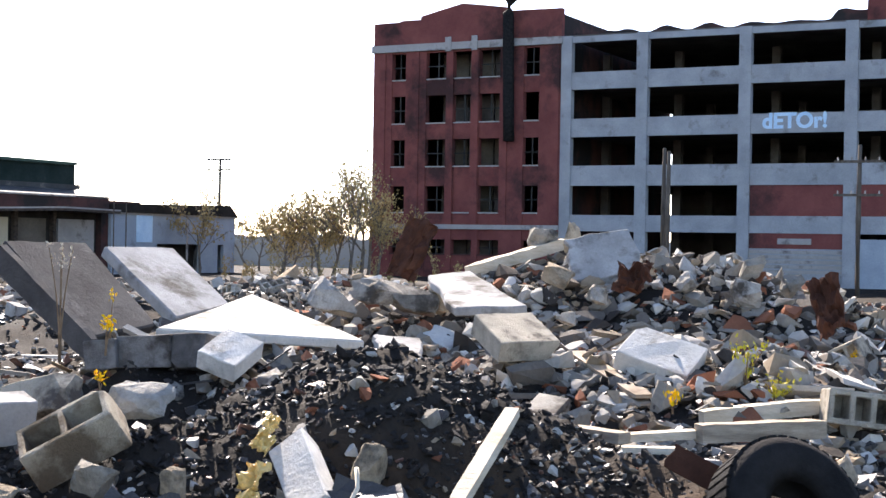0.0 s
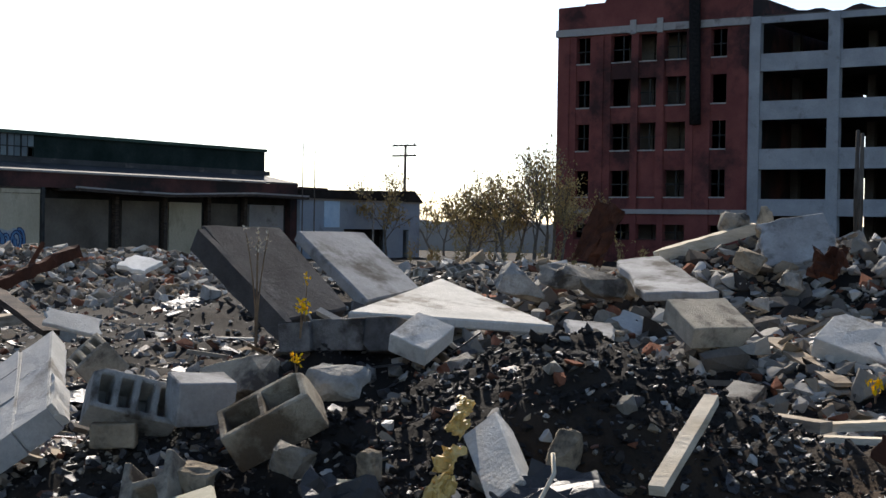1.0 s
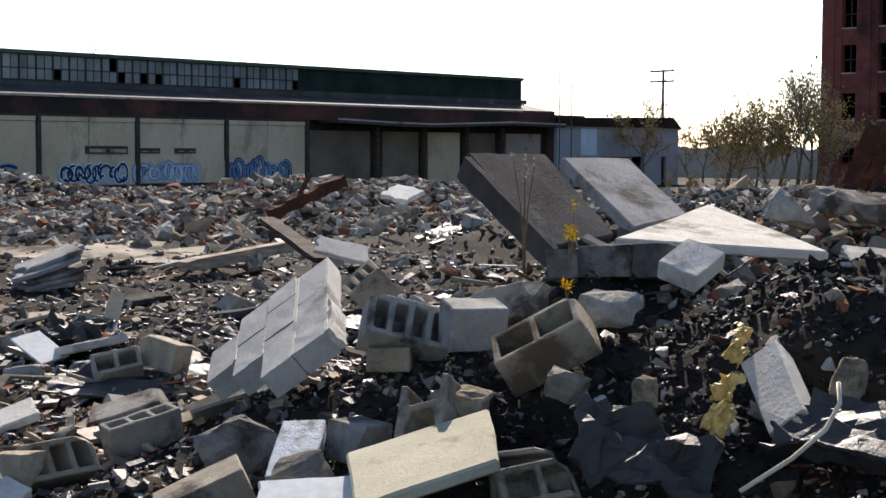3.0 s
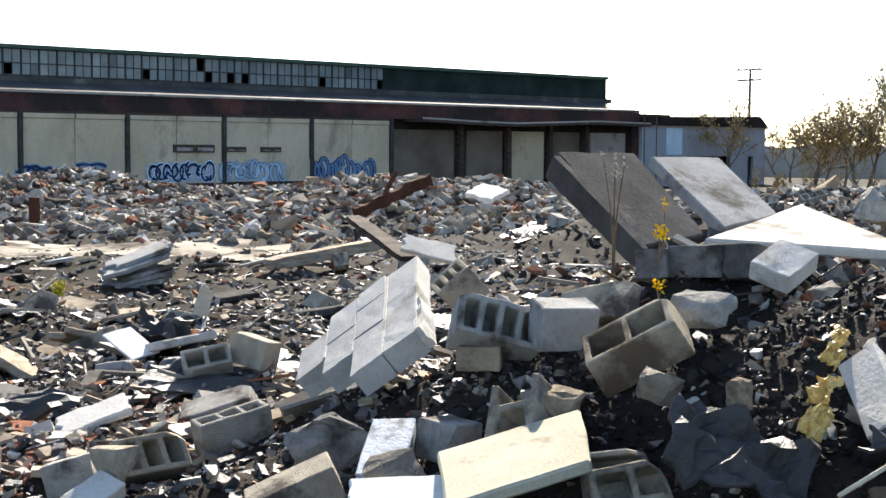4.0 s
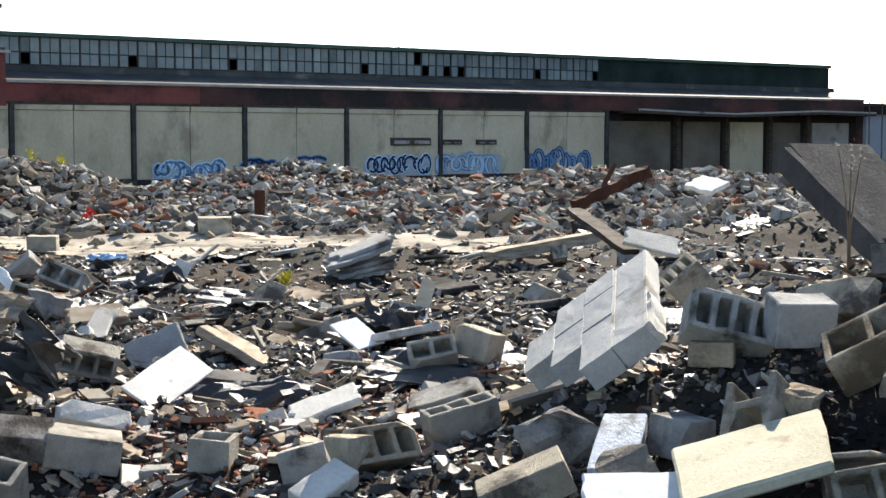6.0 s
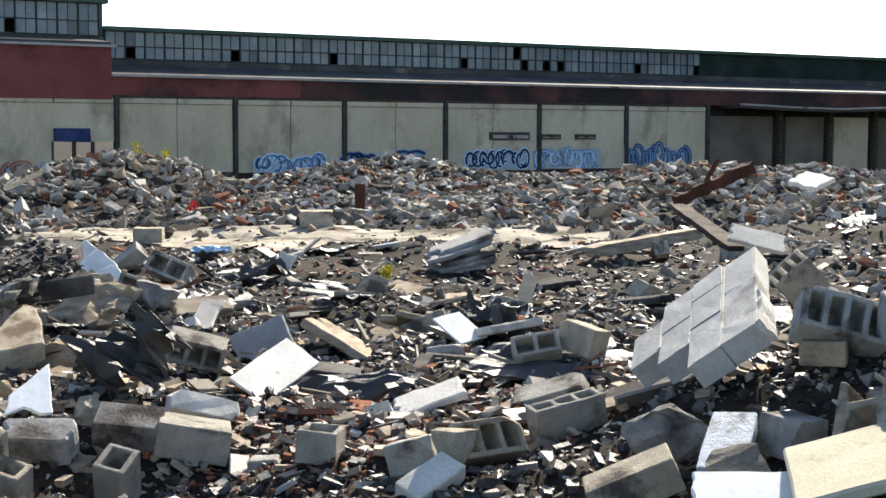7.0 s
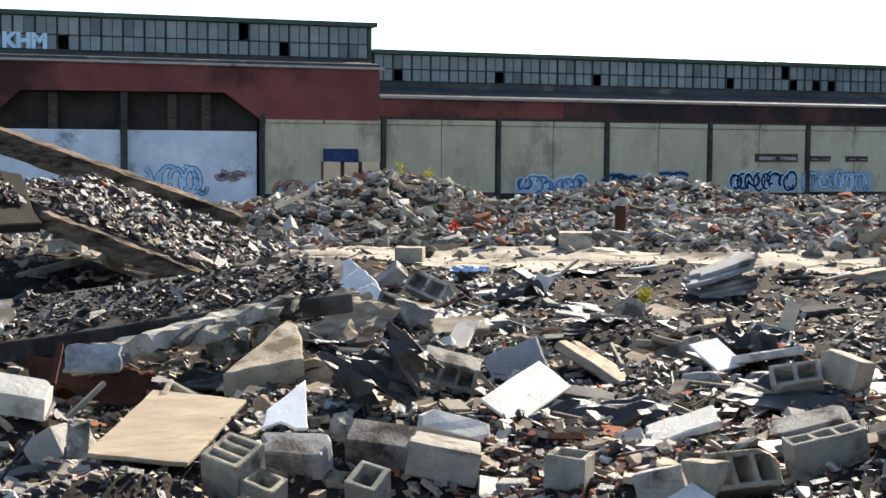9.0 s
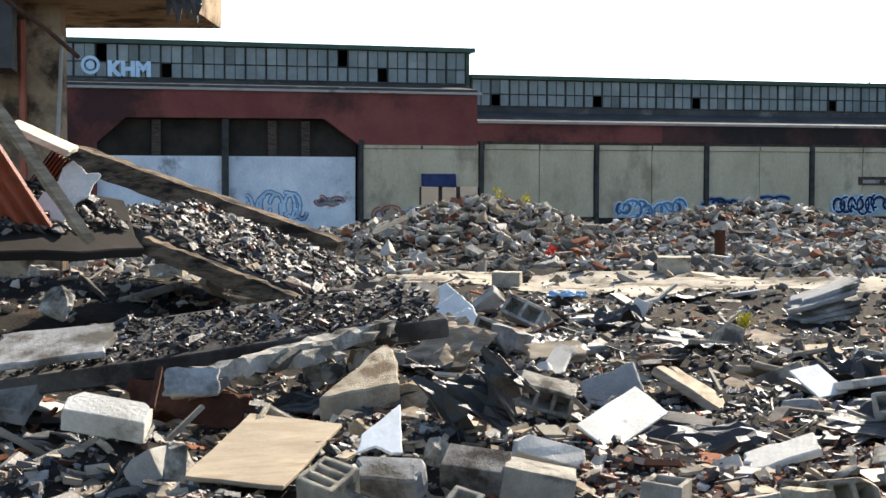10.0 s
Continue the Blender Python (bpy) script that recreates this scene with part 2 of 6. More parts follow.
M_CREAM = surface("cream_painted_wall", (0.44, 0.375, 0.26), (0.58, 0.505, 0.365), 0.45, 0.9, 0.2, 10.0, (0.34, 0.285, 0.20), 0.5, 0.40, band=(1, 1, 0.6))
M_WHITE_WALL = surface("peeling_blue_white_wall", (0.5, 0.56, 0.62), (0.72, 0.76, 0.8), 0.7, 0.9, 0.3, 9.0, (0.26, 0.28, 0.31), 0.6, 0.38)
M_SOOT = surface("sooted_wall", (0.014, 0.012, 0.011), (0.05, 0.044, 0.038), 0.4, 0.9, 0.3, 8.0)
M_GREY_WALL = surface("blue_grey_wall", (0.27, 0.31, 0.35), (0.36, 0.40, 0.44), 0.4, 0.9, 0.2, 10.0, (0.2, 0.21, 0.22), 0.5, 0.35)
# dim room tone, lifted in colour to stand in for veiling glare
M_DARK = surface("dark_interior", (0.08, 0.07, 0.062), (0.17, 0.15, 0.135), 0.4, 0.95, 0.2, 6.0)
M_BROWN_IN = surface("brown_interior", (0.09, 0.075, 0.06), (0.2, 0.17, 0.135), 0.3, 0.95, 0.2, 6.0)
M_ROOF_GREEN = surface("dark_green_roof_edge", (0.02, 0.05, 0.035), (0.045, 0.09, 0.06), 0.6, 0.6, 0.2, 8.0)
M_BOARDED = surface("smoke_blackened_green_boards", (0.014, 0.024, 0.021), (0.032, 0.046, 0.041), 0.5, 0.9, 0.3, 8.0, (0.05, 0.055, 0.052), 0.5, 0.34)
M_TAR_ROOF = surface("tar_roof", (0.05, 0.05, 0.05), (0.10, 0.10, 0.095), 0.4, 0.7, 0.3, 6.0, (0.2, 0.18, 0.15), 0.5, 0.36)
M_MULLION = surface("steel_mullion", (0.035, 0.035, 0.033), (0.08, 0.078, 0.073), 2.0, 0.85, 0.1)
M_PANE = surface("dusty_pane", (0.12, 0.155, 0.165), (0.20, 0.235, 0.24), 0.8, 0.28, 0.1, 5.0, objects=[(0.6, (1, 1, 1)), (0.2, (0.8, 0.85, 0.85)), (0.12, (1.25, 1.25, 1.2)), (0.08, (0.45, 0.5, 0.5))])
M_SPRAY_BLUE = surface("blue_spray_paint", (0.09, 0.20, 0.38), (0.2, 0.36, 0.55), 1.5, 0.7, 0.0)
M_SPRAY_DARK = surface("navy_spray_paint", (0.02, 0.035, 0.09), (0.05, 0.07, 0.16), 1.5, 0.7, 0.0)
M_SPRAY_PALE = surface("pale_blue_spray_paint", (0.42, 0.6, 0.75), (0.6, 0.76, 0.88), 1.5, 0.7, 0.0)
M_SPRAY_WASH = surface("thin_blue_spray", (0.26, 0.33, 0.40), (0.40, 0.44, 0.46), 1.2, 0.8, 0.0, 10.0, (0.5, 0.46, 0.37), 1.6, 0.42)
M_SPRAY_RED = surface("red_spray_paint", (0.4, 0.08, 0.06), (0.55, 0.14, 0.1), 1.5, 0.7, 0.0)
M_WHITE = surface("white_paint", (0.65, 0.65, 0.63), (0.82, 0.82, 0.8), 2.0, 0.8, 0.1, 20.0)
M_BLUE_PLASTIC = surface("blue_plastic", (0.10, 0.24, 0.42), (0.26, 0.42, 0.58), 3.0, 0.5, 0.2)
# far things: bright air haze is painted into this pale colour
M_HAZE = surface("haze_paled_distance", (0.3, 0.28, 0.25), (0.42, 0.39, 0.34), 0.05, 0.95, 0.0, 0.5)
M_RED_PLASTIC = surface("red_plastic", (0.55, 0.03, 0.02), (0.75, 0.06, 0.04), 3.0, 0.5, 0.1)


# ---- mesh helpers ----
def mesh_of(name, bm, material, smooth=False):
    me = bpy.data.meshes.new(name)
    bmesh.ops.recalc_face_normals(bm, faces=bm.faces)
    bm.to_mesh(me)
    bm.free()
    if smooth:
        me.shade_smooth()
    me.materials.append(material)
    return me


def thing(name, label, category, group="", at=None, kind=""):
    """An Empty at a thing's base, which carries its parts."""
    ob = tagged(new(name), label, category, group, kind)
    if at is not None:
        ob.matrix_basis = at
    return ob


def part(name, bm, material, parent, label="", smooth=False):
    ob = new(name, mesh_of(name, bm, material, smooth))
    ob.parent = parent
    return tagged(ob, label) if label else ob


def solo(name, bm, material, label, category, at=None, group="", kind="", smooth=False):
    ob = new(name, mesh_of(name, bm, material, smooth))
    if at is not None:
        ob.matrix_basis = at
    return tagged(ob, label, category, group, kind)


def add_box(bm, x0, x1, y0, y1, z0, z1):
    v = [bm.verts.new((x, y, z)) for x in (x0, x1) for y in (y0, y1) for z in (z0, z1)]
    for f in ((0, 1, 3, 2), (4, 6, 7, 5), (0, 4, 5, 1), (2, 3, 7, 6), (0, 2, 6, 4), (1, 5, 7, 3)):
        bm.faces.new([v[i] for i in f])
    return v


def box_bm(*a):
    bm = bmesh.new()
    add_box(bm, *a)
    return bm


def bevelled(bm, w, seg=1):
    bmesh.ops.bevel(bm, geom=[e for e in bm.edges if e.is_manifold and e.calc_face_angle(0) > 0.5], offset=w, segments=seg, affect="EDGES", profile=0.6)
    return bm


def roughen(bm, amount, seed, scale=8.0):
    off = Vector((seed * 7.31, seed * 3.17, seed * 1.93))
    for v in bm.verts:
        v.co += noise.noise_vector(v.co * scale + off) * amount
    return bm


def add_tube(bm, points, radii, sides=6):
    rings = []
    for i, p in enumerate(points):
        p = Vector(p)
        d = Vector(points[min(i + 1, len(points) - 1)]) - Vector(points[max(i - 1, 0)])
        q = d.to_track_quat("Z", "Y")
        r = radii[i] if isinstance(radii, (list, tuple)) else radii
        rings.append([bm.verts.new(p + q @ Vector((r * math.cos(a * math.tau / sides), r * math.sin(a * math.tau / sides), 0))) for a in range(sides)])
    for a, b in zip(rings, rings[1:]):
        for k in range(sides):
            bm.faces.new((a[k], a[(k + 1) % sides], b[(k + 1) % sides], b[k]))
    bm.faces.new(rings[0][::-1])
    bm.faces.new(rings[-1])
    return bm


def prism(bm, outline, x0, x1, axis="x"):
    """An outline of two coordinates, drawn out along an axis."""
    def put(c, a, b):
        return {"x": (c, a, b), "y": (a, c, b), "z": (a, b, c)}[axis]
    lo = [bm.verts.new(put(x0, *p)) for p in outline]
    hi = [bm.verts.new(put(x1, *p)) for p in outline]
    bm.faces.new(lo)
    bm.faces.new(hi[::-1])
    n = len(outline)
    for i in range(n):
        bm.faces.new((lo[i], hi[i], hi[(i + 1) % n], lo[(i + 1) % n]))
    return bm


# ---- ground: one sheet out to the horizon ----
def build_ground():
    fine = np.radians(np.arange(-8, 112, 0.3))
    coarse = np.radians(np.arange(112, 352, 1.0))
    az = np.concatenate([fine, coarse])
    rr = [0.0]
    r = 1.2
    while r < 4000:
        rr.append(r)
        r *= 1.009 if r < 12 else 1.014 if r < 60 else (1.05 if r < 120 else 1.3)
    rr = np.array(rr)
    A, R_ = np.meshgrid(az, rr[1:])
    X, Y_ = -R_ * np.sin(A), R_ * np.cos(A)
    Z = height(X, Y_)
    n = len(az)
    verts = [(0.0, 0.0, float(height(0, 0)))] + list(zip(X.ravel().tolist(), Y_.ravel().tolist(), Z.ravel().tolist()))
    faces = [(0, 1 + k, 1 + (k + 1) % n) for k in range(n)]
    for i in range(len(rr) - 2):
        o = 1 + i * n
        faces += [(o + k, o + n + k, o + n + (k + 1) % n, o + (k + 1) % n) for k in range(n)]
    me = bpy.data.meshes.new("ground")
    me.from_pydata(verts, [], faces)
    me.shade_smooth()
    me.materials.append(M_SOIL)
    return tagged(new("ground", me), "dark charred soil and ash strewn with rubble", "ground", kind="structure")


ground = build_ground()


def build_pad():
    """A swept patch of pale concrete floor between the heaps."""
    bm = bmesh.new()
    px, py, a, b = PAD
    rings = 14
    c, s = px / math.hypot(px, py), py / math.hypot(px, py)
    last = None
    for i in range(rings + 1):
        ring = []
        for k in range(72):
            t = k * math.tau / 72
            q = i / rings * (1 + 0.28 * noise.noise(Vector((math.cos(t) * 2, math.sin(t) * 2, 5))) + 0.12 * noise.noise(Vector((math.cos(t) * 7, math.sin(t) * 7, 2))))
            u, w = a * q * math.cos(t), b * q * math.sin(t)
            x, y = px - s * u + c * w, py + c * u + s * w
            ring.append(bm.verts.new((x, y, float(height(x, y)) + 0.03 * (1 - i / rings) + 0.01)))
        if last:
            for k in range(72):
                bm.faces.new((last[k], last[(k + 1) % 72], ring[(k + 1) % 72], ring[k]))
        last = ring
    bmesh.ops.remove_doubles(bm, verts=bm.verts, dist=0.001)
    solo("pavement", bm, M_PAD, "pale dusty patch of bare concrete floor among rubble", "pavement", kind="structure", smooth=True)


build_pad()


def placed(at, along, across):
    """A pose whose x runs along one direction and whose y leans towards another."""
    a = Vector(along).normalized()
    b = Vector(across)
    b = (b - a * b.dot(a)).normalized()
    c = a.cross(b)
    m = Matrix((a, b, c)).transposed().to_4x4()
    m.translation = Vector(at)
    return m

# ---- the long low warehouse ----
WALL_X = -69.0
BASE_Z = -1.2
BAY = 6.03
FIRST = 15.4


def build_warehouse():
    house = thing("warehouse", "long derelict warehouse with cream panels, brick fascia and broken clerestory", "building")
    x = WALL_X
    back = x - 30
    # shell
    part("wall", box_bm(back, back + 0.3, -24, 26, BASE_Z, 4.6), M_DARK, house)
    part("wall", box_bm(back, back + 0.3, 26, 30.6, 1.7, 4.6), M_DARK, house)
    part("wall", box_bm(back, back + 0.3, 26, 30.6, BASE_Z, -0.2), M_DARK, house)
    part("wall", box_bm(back, back + 0.3, 30.6, 80.6, BASE_Z, 4.6), M_DARK, house)
    part("wall", box_bm(back + 0.3, x - 0.4, -24, -23.7, BASE_Z, 4.6), M_DARK, house)
    part("wall", box_bm(back + 0.3, x - 0.4, 80.3, 80.6, BASE_Z, 4.7), M_SOOT_BRICK, house)
    part("roof", box_bm(back, x - 3.2, -24, 80.6, 4.6, 4.9), M_TAR_ROOF, house)
    # lower roof slope between fascia and clerestory
    part("roof", prism(bmesh.new(), [(x + 0.05, 4.72), (x - 3.2, 5.3), (x - 3.2, 4.9), (x + 0.05, 4.6)], 21.2, 80.6, "y"), M_TAR_ROOF, house, "grey weathered lean-to roof")
    part("roof", prism(bmesh.new(), [(x + 0.05, 6.22), (x - 3.2, 6.55), (x - 3.2, 6.2), (x + 0.05, 6.08)], -24, 21.2, "y"), M_TAR_ROOF, house)
    # fascias
    part("fascia", box_bm(x - 0.35, x + 0.02, 21.2, 31.0, 3.72, 4.6), M_BRICK_RED, house, "sooty red brick fascia")
    part("fascia", box_bm(x - 0.35, x + 0.02, 31.0, 57.4, 3.72, 4.6), M_SOOT_BRICK, house, "smoke-stained brick fascia")
    part("fascia", box_bm(x - 0.35, x + 0.02, 57.4, 80.6, 3.72, 4.6), M_SOOT_BRICK, house, "burnt brick fascia")
    part("cornice", box_bm(x - 0.1, x + 0.2, 21.2, 77, 4.6, 4.7), M_STONE_BAND, house)
    part("cornice", box_bm(x - 0.1, x + 0.2, -24, 21.4, 5.96, 6.08), M_STONE_BAND, house)
    # tall brick part with the chamfered opening
    part("wall", prism(bmesh.new(), [(-24, 3.5), (3.1, 3.5), (4.4, 4.66), (13.6, 4.72), (15.3, 3.5), (21.2, 3.5), (21.2, 5.96), (-24, 5.96)], x - 0.35, x + 0.04, "x"), M_BRICK_RED, house, "red brick upper wall")
    part("wall", box_bm(x - 0.35, x, -24, 3.1, BASE_Z, 3.5), M_BRICK_RED, house)
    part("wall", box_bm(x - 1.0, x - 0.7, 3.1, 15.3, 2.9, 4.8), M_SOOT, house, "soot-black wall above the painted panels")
    for y0, y1 in ((3.1, 8.8), (9.1, 15.2)):
        part("wall_panel", box_bm(x - 0.7, x - 0.35, y0, y1, BASE_Z, 2.92), M_WHITE_WALL, house, "peeling white and blue painted panel")
    part("column", box_bm(x - 0.6, x - 0.1, 8.8, 9.1, BASE_Z, 4.66), M_MULLION, house)
    for y0 in (5.6, 11.0, 12.6):
        part("beam", box_bm(x - 0.7, x - 0.4, y0, y0 + 0.4, 2.95, 4.6), M_DARK_WOOD, house)
    # bays
    edges = [FIRST + BAY * i for i in range(0, 8)]
    for i, y0 in enumerate(edges[:-1]):
        y1 = y0 + BAY
        if i == 0:  # bay with a broken window
            part("wall_panel", box_bm(x - 0.3, x - 0.05, y0 + 0.14, 18.3, BASE_Z, 3.32), M_CREAM, house)
            part("wall_panel", box_bm(x - 0.3, x - 0.05, 18.3, y1 - 0.14, 1.5, 3.32), M_CREAM, house)
            part("wall_panel", box_bm(x - 0.3, x - 0.05, 18.3, y1 - 0.14, BASE_Z, 0.62), M_CREAM, house)
            w = part("window", box_bm(x - 0.22, x - 0.02, 18.3, 18.4, 0.62, 1.5), M_DARK_WOOD, house, "smashed window seen through to daylight")
            for yy in (19.3, 20.2):
                part("post", box_bm(x - 0.2, x - 0.06, yy, yy + 0.16, 0.62, 1.5), M_DARK_WOOD, w)
            aw = bmesh.new()
            add_box(aw, x - 0.02, x + 0.25, 18.4, 20.1, 1.5, 2.1)
            part("awning", roughen(bevelled(aw, 0.06), 0.06, 3), M_SPRAY_DARK, house, "torn blue awning")
        else:
            mid = y0 + BAY * 0.5
            part("wall_panel", box_bm(x - 0.3, x - 0.05, y0 + 0.14, mid - 0.02, BASE_Z, 3.32), M_CREAM, house)
            part("wall_panel", box_bm(x - 0.3, x - 0.05, mid + 0.02, y1 - 0.14, BASE_Z, 3.32), M_CREAM, house)
        part("lintel", box_bm(x - 0.3, x + 0.02, y0 + 0.16, y0 + BAY * 0.5 - 0.04, 3.34, 3.58), M_CREAM, house)
        part("lintel", box_bm(x - 0.3, x + 0.02, y0 + BAY * 0.5 + 0.04, y1 - 0.16, 3.34, 3.58), M_CREAM, house)
        part("plinth", box_bm(x - 0.3, x + 0.01, y0 + 0.14, y1 - 0.14, BASE_Z, -0.05 + 0.05 * (i % 2)), M_SOOT_BRICK, house)
    for y in edges:
        part("column", box_bm(x - 0.3, x + 0.12, y - 0.1, y + 0.1, BASE_Z, 3.72), M_MULLION, house, "rusted steel column")
    part("soffit", box_bm(x - 0.35, x - 0.02, FIRST, edges[-1], 3.58, 3.72), M_DARK_WOOD, house)
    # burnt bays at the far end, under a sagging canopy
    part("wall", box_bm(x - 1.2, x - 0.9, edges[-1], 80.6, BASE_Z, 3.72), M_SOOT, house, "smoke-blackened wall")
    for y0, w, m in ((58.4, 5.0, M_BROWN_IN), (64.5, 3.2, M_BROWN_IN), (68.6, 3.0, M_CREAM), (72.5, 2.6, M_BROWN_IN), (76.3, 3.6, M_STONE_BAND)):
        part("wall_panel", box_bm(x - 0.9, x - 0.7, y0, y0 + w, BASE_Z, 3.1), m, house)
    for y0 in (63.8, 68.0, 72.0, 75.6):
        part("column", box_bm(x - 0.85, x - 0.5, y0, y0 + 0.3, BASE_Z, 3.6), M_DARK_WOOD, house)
    can = bmesh.new()
    pts = [(59.0, 3.55), (63, 3.42), (67, 3.36), (71, 3.5), (74.5, 3.62), (80, 3.55)]
    prism(can, pts + [(y, z + 0.16) for y, z in reversed(pts)], x - 0.9, x + 1.6, "x")
    part("canopy", can, M_DARK_WOOD, house, "sagging burnt canopy with bright edge")
    edge = bmesh.new()
    prism(edge, [(y, z + 0.17) for y, z in pts] + [(y, z + 0.27) for y, z in reversed(pts)], x + 1.3, x + 1.62, "x")
    part("canopy_edge", edge, M_STONE_BAND, house)
    # clerestories: x set back
    cx = x - 3.2
    part("clerestory_wall", box_bm(cx - 0.2, cx, 21.6, 81.2, 5.3, 5.62), M_TAR_ROOF, house)
    part("roof_edge", box_bm(cx - 6, cx + 0.25, 21.8, 80.6, 7.0, 7.2), M_ROOF_GREEN, house, "dark green roof edge")
    part("clerestory_wall", box_bm(cx - 0.2, cx, 59.6, 80.6, 5.62, 7.0), M_BOARDED, house, "blackened green boarded clerestory")
    part("clerestory_wall", box_bm(cx - 0.2, cx, -24, 21.8, 6.2, 6.7), M_TAR_ROOF, house)
    part("roof_edge", box_bm(cx - 6, cx + 0.25, -24, 22.0, 8.3, 8.52), M_ROOF_GREEN, house, "dark green roof edge")
    part("clerestory_wall", box_bm(cx - 6, cx - 0.1, 21.6, 21.8, 4.9, 8.3), M_ROOF_GREEN, house)
    part("clerestory_wall", box_bm(cx - 6, cx - 0.1, 80.3, 80.6, 4.9, 7.0), M_SOOT, house)
    part("clerestory_wall", box_bm(cx - 6, cx - 5.8, 21.8, 80.3, 4.9, 7.0), M_DARK, house)
    part("clerestory_wall", box_bm(cx - 6, cx - 5.8, -24, 21.6, 4.9, 8.3), M_DARK, house)
    part("wall", box_bm(x - 3.6, x - 0.4, 80.6, 84.5, BASE_Z, 4.5), M_SOOT_BRICK, house)
    rng = random.Random(4)
    pane_meshes = {}
    for south, y0, n, z0, z1 in ((False, 21.9, 37, 5.62, 7.0), (True, -8.0, 29, 6.7, 8.3)):
        for i in range(n):
            ya = y0 + i * 1.02
            win = part("window", box_bm(cx - 0.12, cx + 0.02, ya - 0.035, ya + 0.035, z0, z1), M_MULLION, house)
            mid = z0 + (z1 - z0) * 0.45
            for za, zb, low in ((z0 + 0.04, mid - 0.03, True), (mid + 0.03, z1 - 0.04, False)):
                part("frame_bar", box_bm(cx - 0.1, cx, ya + 0.035, ya + 0.985, zb, zb + 0.06), M_MULLION, win)
                for h in (0, 1):
                    if rng.random() < (0.10 if low else 0.03):
                        continue
                    key = (low, south)
                    if key not in pane_meshes:
                        pane_meshes[key] = mesh_of("pane", box_bm(-0.006, 0.006, -0.222, 0.222, -(zb - za) / 2, (zb - za) / 2), M_PANE)
                    ob = new("pane", pane_meshes[key])
                    ob.parent = win
                    ob.matrix_basis = pose(cx - 0.05, ya + 0.27 + 0.475 * h, (za + zb) / 2)
                part("frame_bar", box_bm(cx - 0.09, cx - 0.01, ya + 0.5, ya + 0.52, za, zb), M_MULLION, win)
    for z0, z1, ya, yb in ((5.62, 7.0, 21.8, 59.6), (6.7, 8.3, -24, 21.8)):
        part("frame_bar", box_bm(cx - 0.12, cx + 0.03, ya, yb, z0 - 0.05, z0 + 0.035), M_MULLION, house)
    return house


build_warehouse()


def ribbon(bm, pts, wide, x0, x1):
    """A fat sprayed stroke through points of the wall."""
    for (ya, za), (yb, zb) in zip(pts, pts[1:]):
        d = math.hypot(yb - ya, zb - za) or 1e-3
        ny, nz = -(zb - za) / d * wide / 2, (yb - ya) / d * wide / 2
        ey, ez = (yb - ya) / d * wide * 0.3, (zb - za) / d * wide * 0.3
        prism(bm, [(ya + ny - ey * 0.2, za + nz - ez * 0.2), (ya - ey, za - ez), (ya - ny - ey * 0.2, za - nz - ez * 0.2), (yb - ny + ey * 0.2, zb - nz + ez * 0.2), (yb + ey, zb + ez), (yb + ny + ey * 0.2, zb + nz + ez * 0.2)], x0, x1, "x")


def graffiti(y0, y1, z0, z1, seed, fill, line, x=None, n=None):
    """Sprayed fat curls, outline below and fill above, flat on the wall."""
    rng = random.Random(seed)
    x = (WALL_X - 0.03) if x is None else x
    work = thing("graffiti", "sprayed blue graffiti along the foot of the wall", "graffiti", group="graffiti on the warehouse")
    n = n or max(2, int((y1 - y0) / 0.62))
    bm = bmesh.new()
    prism(bm, [(y0 - 0.2 + (y1 - y0 + 0.4) * i / 12, z0 - 0.05 + 0.1 * rng.random()) for i in range(13)] + [(y1 + 0.2 - (y1 - y0 + 0.4) * i / 12, z1 - 0.25 + 0.35 * rng.random()) for i in range(13)], x - 0.03, x + 0.006, "x")
    part("background", bm, M_SPRAY_WASH, work, "thin blue wash of spray paint")
    for i in range(2 * n):
        w, h = (y1 - y0) / n * rng.uniform(0.35, 0.6), (z1 - z0) * rng.uniform(0.28, 0.46)
        cy, cz = y0 + (y1 - y0) * (i + 0.5) / (2 * n) + rng.uniform(-0.1, 0.1), (z0 + z1) / 2 + rng.uniform(-0.12, 0.12) * (z1 - z0)
        start, span, curl = rng.uniform(0, 6.28), rng.uniform(2.5, 5.8), rng.uniform(-0.5, 0.3)
        pts = []
        for k in range(11):
            a, q = start + span * k / 10, 1 + curl * k / 10
            pts.append((cy + w * q * math.cos(a), cz + h * q * math.sin(a)))
        bm = bmesh.new()
        ribbon(bm, pts, 0.24, x - 0.02, x + 0.012 + 0.001 * (i % 3))
        stroke = part("stroke", bm, line, work)
        bm = bmesh.new()
        ribbon(bm, pts, 0.11, x - 0.02, x + 0.018 + 0.001 * (i % 3))
        part("fill", bm, fill, stroke)


graffiti(28.6, 32.3, -0.1, 0.85, 1, M_SPRAY_BLUE, M_SPRAY_PALE)
graffiti(33.4, 36.2, 0.1, 0.85, 2, M_SPRAY_DARK, M_SPRAY_BLUE)
graffiti(36.6, 37.9, 0.0, 1.1, 3, M_SPRAY_DARK, M_SPRAY_BLUE, n=1)
graffiti(40.8, 44.8, 0.0, 1.15, 14, M_SPRAY_DARK, M_SPRAY_PALE)
graffiti(45.4, 49.6, 0.0, 1.2, 5, M_SPRAY_PALE, M_SPRAY_BLUE)
graffiti(51.6, 56.2, -0.1, 1.3, 6, M_SPRAY_BLUE, M_SPRAY_DARK)
graffiti(9.8, 12.8, -0.2, 1.2, 7, M_SPRAY_PALE, M_SPRAY_BLUE, x=WALL_X - 0.36)
graffiti(13.4, 14.4, 0.6, 1.0, 8, M_SPRAY_WASH, M_SPRAY_RED, x=WALL_X - 0.36)
